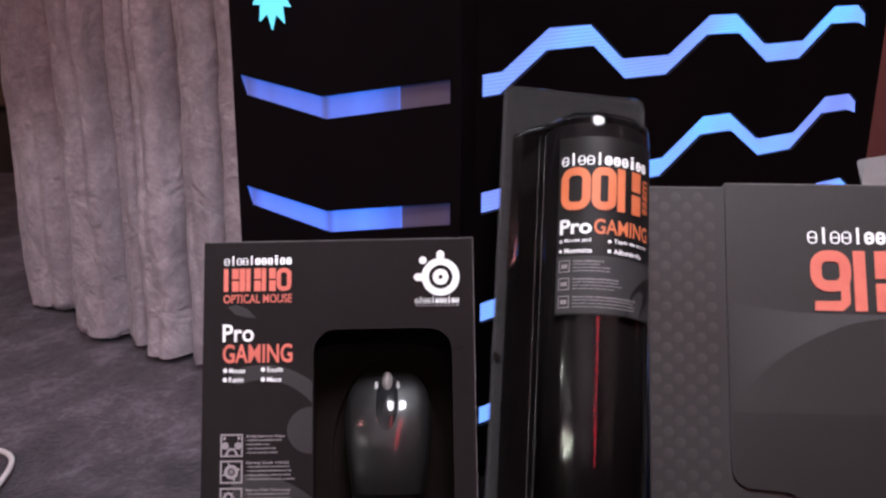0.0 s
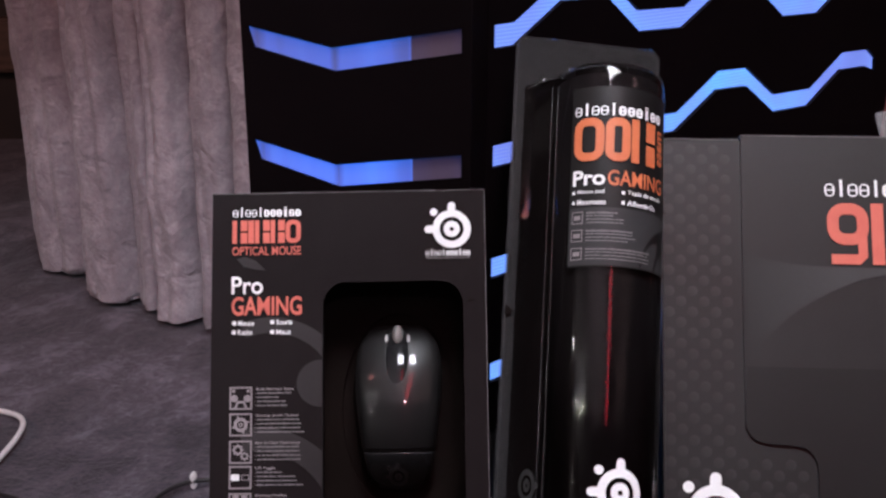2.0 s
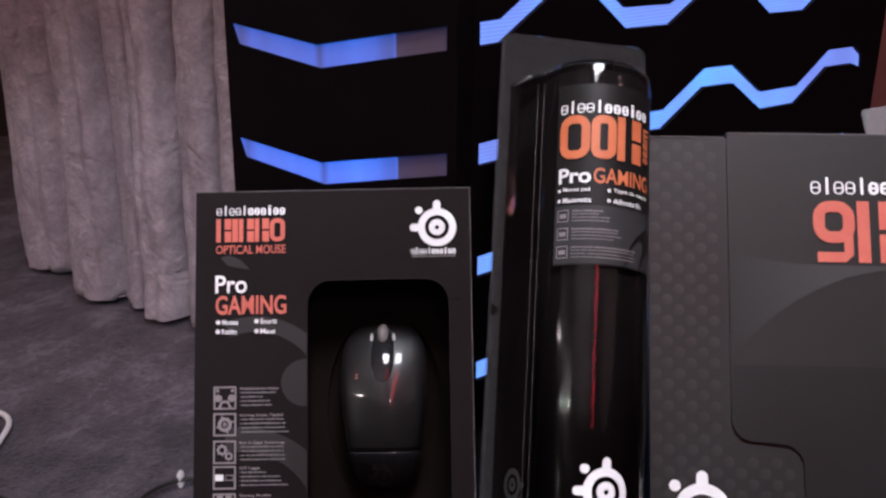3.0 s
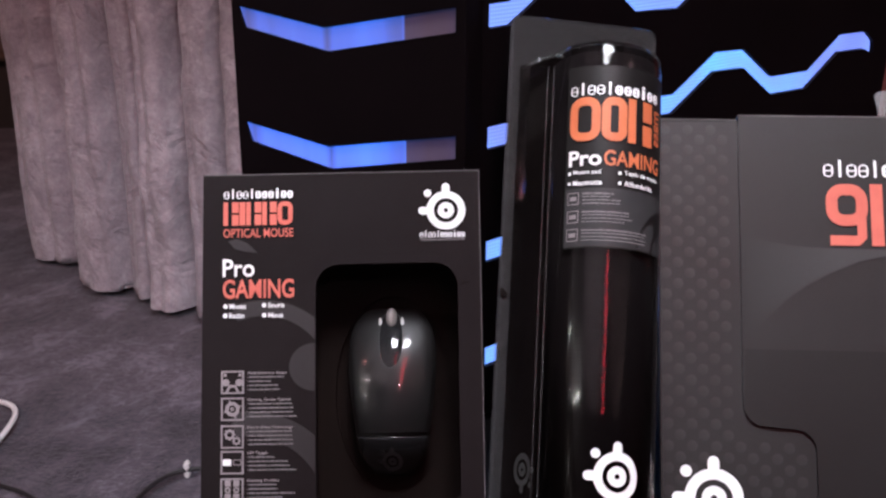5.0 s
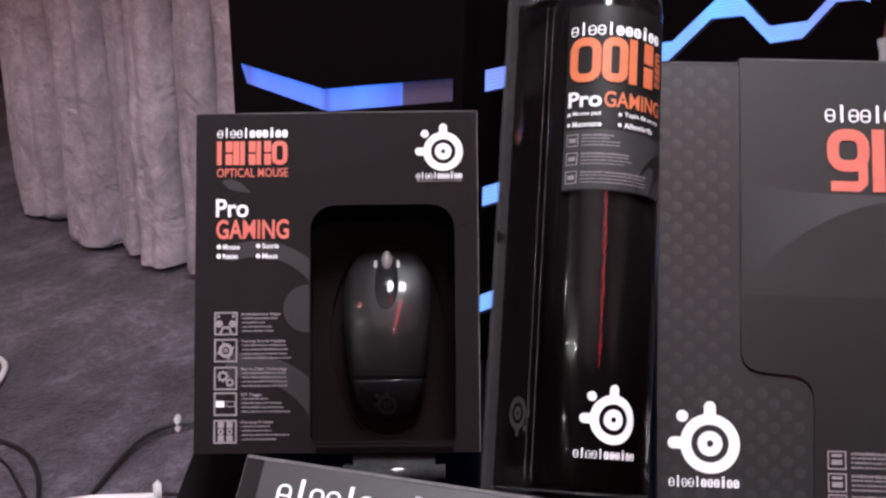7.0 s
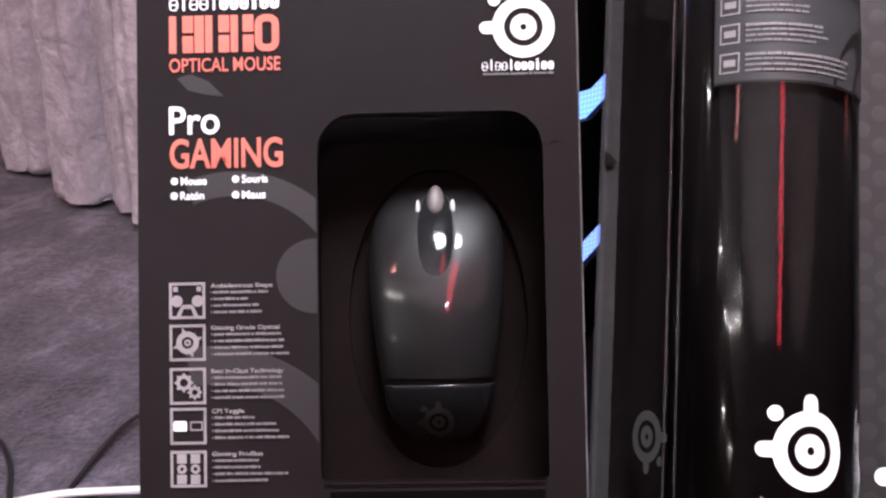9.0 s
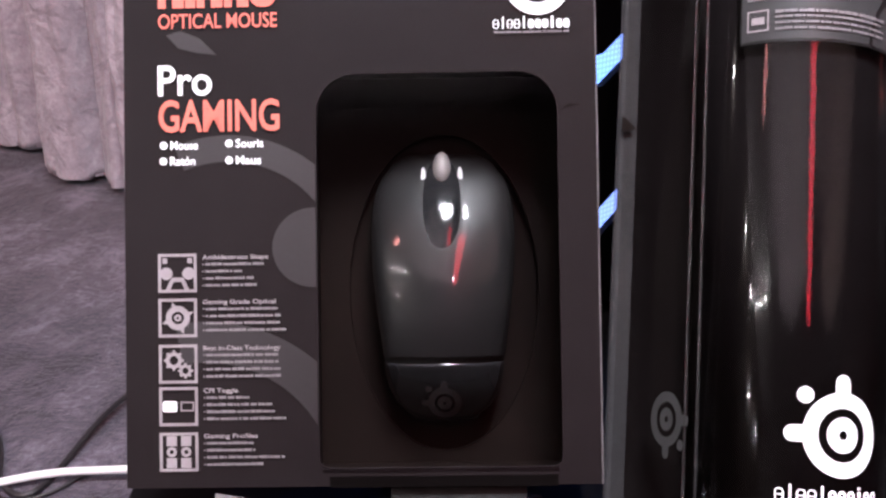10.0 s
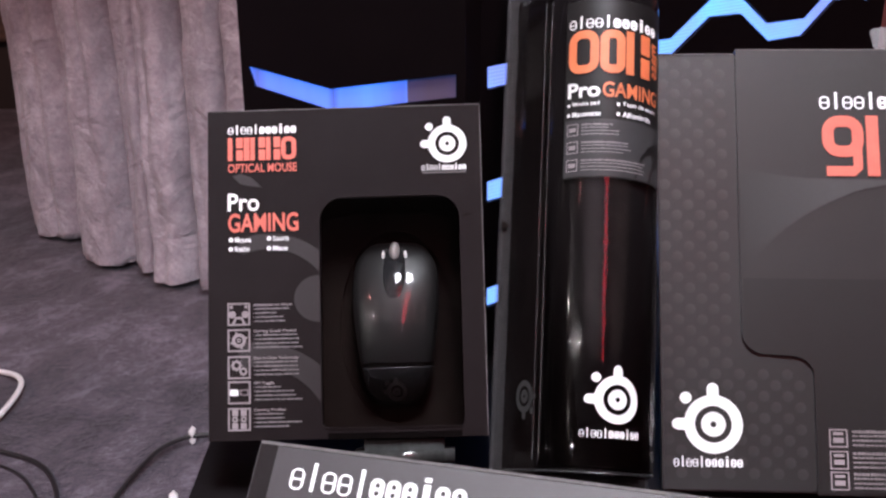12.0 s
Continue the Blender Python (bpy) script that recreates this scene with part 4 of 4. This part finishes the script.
def rolled_mat():
    t = thing("rolled_mouse_mat", TB, "rolled black cloth mouse mat with an orange and white label", "mouse mat")
    z0, z1 = -0.044, 0.297
    bm = bmesh.new()
    n = 56
    lo = [bm.verts.new((RR * math.sin(2 * math.pi * i / n), -RR * math.cos(2 * math.pi * i / n), z0)) for i in range(n)]
    hi = [bm.verts.new((v.co.x, v.co.y, z1)) for v in lo]
    inn = [bm.verts.new((v.co.x * 0.8, v.co.y * 0.8, z1)) for v in lo]
    deep = [bm.verts.new((v.co.x * 0.8, v.co.y * 0.8, z1 - 0.05)) for v in lo]
    for a, b in ((lo, hi), (hi, inn), (inn, deep)):
        for i in range(n):
            j = (i + 1) % n
            bm.faces.new((a[i], a[j], b[j], b[i]))
    bm.faces.new(lo)
    bm.faces.new(deep)
    part("roll", bm, ROLL, t, "", True)
    # the label is stuck on the outside of the shell
    r = RS + 0.0004
    tag = part("label", on_roll(fine_rect(-0.0385, 0.152, 0.046, 0.285, 0), r), LABEL_BLACK, t, "black paper label", True)
    r += 0.0003
    part("label_panel", on_roll(fine_rect(-0.038, 0.1530, 0.0455, 0.1945, 0), r), LABEL_GREY, tag, "grey lower band of the label", True)
    r += 0.0003
    bm = bmesh.new()
    band(bm, 0.050, 0.150, 0.020, 0.036, 0, 100, 178, 20)
    clip(bm, -0.03, 0.1535, 0.0445, 0.194)
    part("swoosh_print", on_roll(bm, r), LABEL_BLACK, tag)
    r += 0.0003
    X = -0.0360
    for bm in brand_bars(X, 0.2625, 0.0350, 0.2720, 0):
        part("brand_block", on_roll(bm, r), WHITE_INK, tag)
    for bm in name_blocks(X, 0.2285, 0.0285, 0.2610, 0, ((1.05, "ring"), (0.85, "ring"), (1, "split")), 0.0062):
        part("name_block", on_roll(bm, r), ORANGE_INK, tag, "orange name block")
    bm = lettering("mass", 0.0, 0.0, 0.026, 0.0072, 0, 0.02)
    for v in bm.verts:
        v.co = Vector((0.0305 + (0.0072 - v.co.z), 0, 0.2575 - v.co.x))
    for v in bm.verts:
        v.co.x = 0.0305 + (v.co.x - 0.0305)
    part("lettering", on_roll(bm, r), ORANGE_INK, tag)
    part("lettering", on_roll(lettering("Pro", X, 0.2105, -0.0120, 0.2218, 0, 0.025), r), WHITE_INK, tag)
    part("lettering", on_roll(lettering("GAMING", -0.0103, 0.2105, 0.0375, 0.2218, 0, 0.015), r), ORANGE_INK, tag)
    for w, x, z, ln in (("Mouse pad", X + 0.001, 0.2055, 0.0195), ("Tapis de souris", 0.0010, 0.2055, 0.032), ("Mausmatte", X + 0.001, 0.1982, 0.0205), ("Alfombrilla", 0.0010, 0.1982, 0.025)):
        bm = lettering(w, x + 0.003, z - 0.0018, x + 0.003 + ln, z + 0.0020, 0, 0.02)
        rect(bm, x - 0.0011, z - 0.0011, x + 0.0011, z + 0.0011, 0)
        part("lettering", on_roll(bm, r), WHITE_INK, tag)
    for z, ws in ((0.1915, (0.022, 0.019, 0.028, 0.027)), (0.1785, (0.034, 0.033, 0.036, 0.030)), (0.1655, (0.048, 0.046, 0.048, 0.047))):
        bm = icon_frame(X, z, 0.0088, 0)
        rect(bm, X + 0.0018, z - 0.006, X + 0.0070, z - 0.003, 0)
        part("icon", on_roll(bm, r), PALE_INK, tag)
        part("small_print", on_roll(text_lines(X + 0.0112, z - 0.0006, ws, 0.0024, 0.0010, 0), r), GREY_INK, tag)
    r = RR + 0.0010
    part("emblem", on_roll(target_emblem(0.0052, 0.0, 0.0160, 0), r), WHITE_INK, t, "large white ring emblem with two tabs")
    for bm in brand_bars(-0.0205, -0.0255, 0.0230, -0.0190, 0):
        part("brand_block", on_roll(bm, r), WHITE_INK, t)
def blister():
    t = thing("blister_shell", TB, "clear plastic blister shell round the rolled mat", "packaging")
    z0, z1, back = -0.051, 0.305, 0.0215
    bm = bmesh.new()
    prof = shell_profile(RS, back)
    rings = []
    for z, k in ((z0, 0.90), (z0 + 0.003, 0.97), (z0 + 0.010, 1.0), (0.06, 1.0), (0.18, 1.0), (z1 - 0.012, 1.0), (z1 - 0.004, 0.965), (z1, 0.90)):
        rings.append([bm.verts.new((x * k, y * k if y < 0 else y, z)) for x, y in prof])
    for a, b in zip(rings, rings[1:]):
        for i in range(len(a) - 1):
            bm.faces.new((a[i], a[i + 1], b[i + 1], b[i]))
    bm.faces.new(rings[0])
    bm.faces.new(rings[-1])
    bm.normal_update()
    for e in bm.edges:
        e.smooth = len(e.link_faces) < 2 or e.calc_face_angle() < radians(22)
    ob = part("dome", bm, SHELL, t, "", True)
    ob.visible_shadow = False
    # thin cloudy tubes draw the highlights: along both ends and down the crease between the round and the flat wall
    for z, k in ((z0 + 0.003, 0.972), (z1 - 0.0035, 0.967)):
        tube_curve("fold_highlight", [(x * k, (y * k if y < 0 else y) - 0.0003, z) for x, y in prof], 0.0007, FOLD_HIGHLIGHT, t, "thin cloudy line drawn as the highlight on a plastic fold").visible_shadow = False
    for x, y in ((-0.0443, -0.0048), (-0.0408, -0.0090)):
        tube_curve("fold_highlight", [(x, y, z0 + 0.01), (x, y, 0.1), (x, y, z1 - 0.012)], 0.0005, FOLD_HIGHLIGHT, t, "thin cloudy line drawn as the highlight on a plastic fold").visible_shadow = False
    # a dim mark on the flat wall of the shell, upside down
    bm = target_emblem(0.0, 0.0, 0.0112, 0)
    along, out = Vector((-0.0110, 0.0120, 0)).normalized(), Vector((-0.0120, -0.0110, 0)).normalized()
    for v in bm.verts:
        v.co = Vector((-0.0495, 0.0015, 0.002 - v.co.z)) + along * v.co.x * 0.62 + out * 0.0005
    part("emblem", bm, DIM_MARK, t, "dim grey ring emblem upside down")
    hang = arc(-0.004, 0.324, 0.012, 0.0045, 0, 340, 17)
    ob = part("flange", plate(rounded(-0.0690, -0.067, 0.046, 0.345, 0.008, 5), [hang, rounded(-0.0602, -0.051, 0.0417, 0.305, 0.004, 3)], back, back + 0.0009), FLANGE, t, "flat cloudy plastic flange")
    ob.visible_shadow = False
    part("backing_card", plate(rounded(-0.0675, -0.064, 0.0445, 0.343, 0.007, 5), [hang], back + 0.0012, back + 0.0022), BACKING, t, "black backing card")
    notch = bmesh.new()
    flat(notch, [(-0.0676, 0.1315), (-0.0608, 0.1262), (-0.0676, 0.1240)], back - 0.0022)
    part("fold", notch, INNER, t, "dark three-cornered fold in the flange")
    for x in (-0.0672, 0.0442):
        ob = part("flange_rib", box_bm(x - 0.0008, back - 0.0018, -0.05, x + 0.0008, back, 0.337, bevel=0.0006), FLANGE, t)
        ob.visible_shadow = False


rolled_mat()
blister()

# ---- the mat box with its sleeve ----
HD = leaning(0.2365, 0.7463, 0.8164, 31, -3, 0)


def mat_box():
    b = thing("mat_box", HD, "dark grey mat box with a printed sleeve over dotted card", "box")
    top, low = 0.1392, -0.1860
    inner = part("inner_box", box_bm(-0.0835, 0.0018, low, 0.262, 0.014, top - 0.002, bevel=0.0012), CARD_GREY, b, "dark dotted inner card")
    # sleeve with the notch cut out of its lower corner
    out = ([(-0.0245, top + 0.001), (-0.0255, -0.072)] + arc(-0.0105, -0.074, 0.015, 0.015, 180, 262, 6) + arc(0.0100, -0.1045, 0.0150, 0.0150, 86, 4, 6)
           + [(0.0238, low - 0.001), (0.258, low - 0.001), (0.258, top + 0.001)])
    sleeve = part("sleeve", plate(out, (), 0.0, 0.0014), CARD_GREY, b, "charcoal grey outer sleeve")
    part("sleeve_top", box_bm(-0.0245, 0.0015, top - 0.0008, 0.258, 0.0156, top + 0.001), CARD_GREY, b)
    part("card_edge", box_bm(-0.0245, -0.0003, top + 0.0004, 0.258, 0.0007, top + 0.0013), CARD_EDGE, b, "scuffed pale sleeve edge")
    part("card_edge", box_bm(-0.0835, 0.0014, top - 0.0024, -0.0255, 0.0024, top - 0.0016), CARD_EDGE, b)
    bm = bmesh.new()
    for j in range(42):
        for i in range(7):
            x, z = -0.0785 + i * 0.0169 + (j % 2) * 0.00845, top - 0.010 - j * 0.00775
            inside = x < -0.030 or (z < -0.101 and x < 0.016)
            if inside and z > low + 0.006 and math.hypot(x + 0.0472, z + 0.139) > 0.0205:
                dome(bm, x, z, 0.0040, 0.0016, 0.00008)
    tagged(part("embossed_dots", bm, DOT_PRINT, inner, "faint raised glossy dots in rows", True), kind="stuff")
    y = 0.0012
    part("emblem", target_emblem(-0.0472, -0.1391, 0.0206, y - 0.0002), WHITE_INK, inner, "white ring emblem with two tabs")
    for bm in brand_bars(-0.0757, -0.1690, -0.0268, -0.1615, y - 0.0002):
        part("brand_block", bm, WHITE_INK, inner)
    y = -0.0005
    bm = bmesh.new()
    upper = [(-0.0235, 0.0490), (-0.0100, 0.0455), (0.0100, 0.0422), (0.0246, 0.0408), (0.0500, 0.0402), (0.0930, 0.0400), (0.2560, 0.0400)]
    lower = [(0.2560, 0.0385), (0.1200, 0.0392), (0.0840, 0.0365), (0.0600, 0.0312), (0.0390, 0.0222), (0.0220, 0.0128), (0.0080, 0.0030), (-0.0090, -0.0134), (-0.0235, -0.0300)]
    flat(bm, upper + lower, y)
    bmesh.ops.triangulate(bm, faces=bm.faces)
    part("swoosh_print", bm, GREY_SWOOSH, sleeve, "pale grey swoosh fading into the card")
    # the lower part of the sleeve front, coloured darker than the rest
    shape = [(-0.0240, -0.0340), (-0.0250, -0.0720)] + arc(-0.0105, -0.074, 0.0145, 0.0145, 180, 262, 6) + arc(0.0100, -0.1045, 0.0145, 0.0145, 86, 4, 6) + [(0.0243, low), (0.2570, low), (0.2570, -0.0340)]
    part("lower_panel", plate(shape, (), y, -0.0002), GREY_DARK, sleeve, "slightly darker lower panel")
    y = -0.0009
    for bm in brand_bars(0.0360, 0.0935, 0.1290, 0.1065, y):
        part("brand_block", bm, WHITE_INK, sleeve)
    bm = name_blocks(0.0370, 0.0570, 0.0675, 0.0885, y, ((1, "ring"),), 0.0085)[0]
    rect(bm, 0.0590, 0.048, 0.0657, 0.0727, y + 0.0001)
    flat(bm, [(0.0395, 0.0425), (0.0600, 0.0425), (0.0657, 0.0480), (0.0590, 0.0500), (0.0395, 0.0500)], y + 0.0002)
    part("name_block", bm, RED_INK, sleeve, "orange-red name block")
    for bm in name_blocks(0.0690, 0.0425, 0.1290, 0.0885, y, ((1, "split"), (1, "ring")), 0.0090):
        part("name_block", bm, RED_INK, sleeve)
    for z in (-0.1410, -0.1562, -0.1705):
        bm = icon_frame(0.0328, z, 0.0128, y)
        rect(bm, 0.0355, z - 0.0042, 0.0428, z - 0.0022, y)
        rect(bm, 0.0355, z - 0.0095, 0.0428, z - 0.0060, y)
        part("icon", bm, PALE_INK, sleeve)
        part("small_print", text_lines(0.0488, z - 0.0008, (0.06, 0.058, 0.061, 0.05), 0.0032, 0.0015, y), GREY_INK, sleeve)


mat_box()


def hang_pack():
    t = thing("hanging_pack", leaning(0.424, 0.7955, 0.823, 27, 4, -8), "clear plastic pack with a round hang hole behind the mat box", "packaging")
    hole = arc(-0.025, 0.135, 0.011, 0.0075, 0, 340, 17)
    ob = part("hang_tab", plate(rounded(-0.057, -0.149, 0.057, 0.156, 0.003, 3), [hole], 0.03, 0.0312), TAB, t)
    ob.visible_shadow = False
    part("insert_card", box_bm(-0.05, 0.0325, -0.14, 0.05, 0.036, 0.08, bevel=0.001), CARD, t)


hang_pack()

# ---- the box leaning at the front of the stand ----
FB = leaning(-0.131, 0.646, 0.705, 50, -10, 2.4)


def front_box():
    b = thing("front_box", FB, "purple-grey card box with white and orange print", "box")
    carton = part("carton", box_bm(0.0, 0.0, -0.200, 0.420, 0.021, 0.0, bevel=0.0012), CARD_PURPLE, b)
    part("card_edge", box_bm(0.001, -0.0006, -0.0013, 0.419, 0.0012, 0.0008), CARD_EDGE, b, "scuffed pale card edge")
    y = -0.0005
    bm = bmesh.new()
    rect(bm, 0.0012, -0.198, 0.0135, -0.0012, y)
    part("side_stripe", bm, CARD, carton, "darker stripe along one end")
    y = -0.0009
    for bm in brand_bars(0.0270, -0.0300, 0.1480, -0.0105, y):
        part("brand_block", bm, WHITE_INK, carton)
    for bm in name_blocks(0.0340, -0.0850, 0.1400, -0.0370, y, ((1, "ring"), (1, "ring"), (1, "split")), 0.011):
        part("name_block", bm, RED_INK, carton)


front_box()

# ---- cables on the carpet ----
cable = thing("white_power_cable", pose(-0.485, 1.589, 0), "white power cable with a plug lying on the carpet", "cable")
R0 = 0.006


def floor_cable(name, pts, r, material, parent):
    o = parent.matrix_world.translation
    return tube_curve(name, [(x - o.x, y - o.y, z) for x, y, z in pts], r, material, parent)


floor_cable("lead", ((-1.3, 2.12, R0), (-1.1, 2.16, R0), (-0.99, 2.135, R0), (-0.90, 2.075, 0.02), (-0.885, 1.97, 0.02), (-0.92, 1.80, R0), (-1.02, 1.62, R0), (-0.96, 1.50, R0), (-0.80, 1.53, R0),
                    (-0.70, 1.557, 0.012), (-0.60, 1.585, 0.018), (-0.53, 1.587, 0.02), (-0.475, 1.589, 0.021)), R0, WHITE_CABLE, cable)
part("plug", box_bm(0.006, -0.009, 0.0, 0.019, 0.009, 0.050, bevel=0.0045), WHITE_CABLE, cable, "white plug body", True)
black = thing("black_cable", pose(-0.585, 1.648, 0), "thin black cable with a white clip on the carpet", "cable")
floor_cable("lead", ((-1.2, 1.83, R0), (-0.96, 1.835, R0), (-0.85, 1.80, R0), (-0.755, 1.755, R0), (-0.70, 1.67, R0), (-0.675, 1.575, R0), (-0.62, 1.535, R0), (-0.595, 1.60, R0), (-0.575, 1.69, 0.015),
                    (-0.545, 1.785, 0.02), (-0.493, 1.83, 0.02), (-0.42, 1.84, 0.015), (-0.25, 1.85, R0)), 0.0045, BLACK_CABLE, black)
part("clip", box_bm(0.087, 0.172, 0.003, 0.097, 0.192, 0.034, bevel=0.003), WHITE_CABLE, black, "small white clip")
thin = thing("thin_wire", pose(-0.7, 1.62, 0), "thin dark wire lying loose on the carpet", "cable")
floor_cable("lead", ((-1.2, 1.77, 0.004), (-0.9, 1.775, 0.004), (-0.79, 1.735, 0.004), (-0.72, 1.63, 0.004), (-0.66, 1.53, 0.004), (-0.59, 1.55, 0.004), (-0.55, 1.61, 0.004), (-0.46, 1.63, 0.004), (-0.35, 1.60, 0.004)), 0.003, BLACK_CABLE, thin)
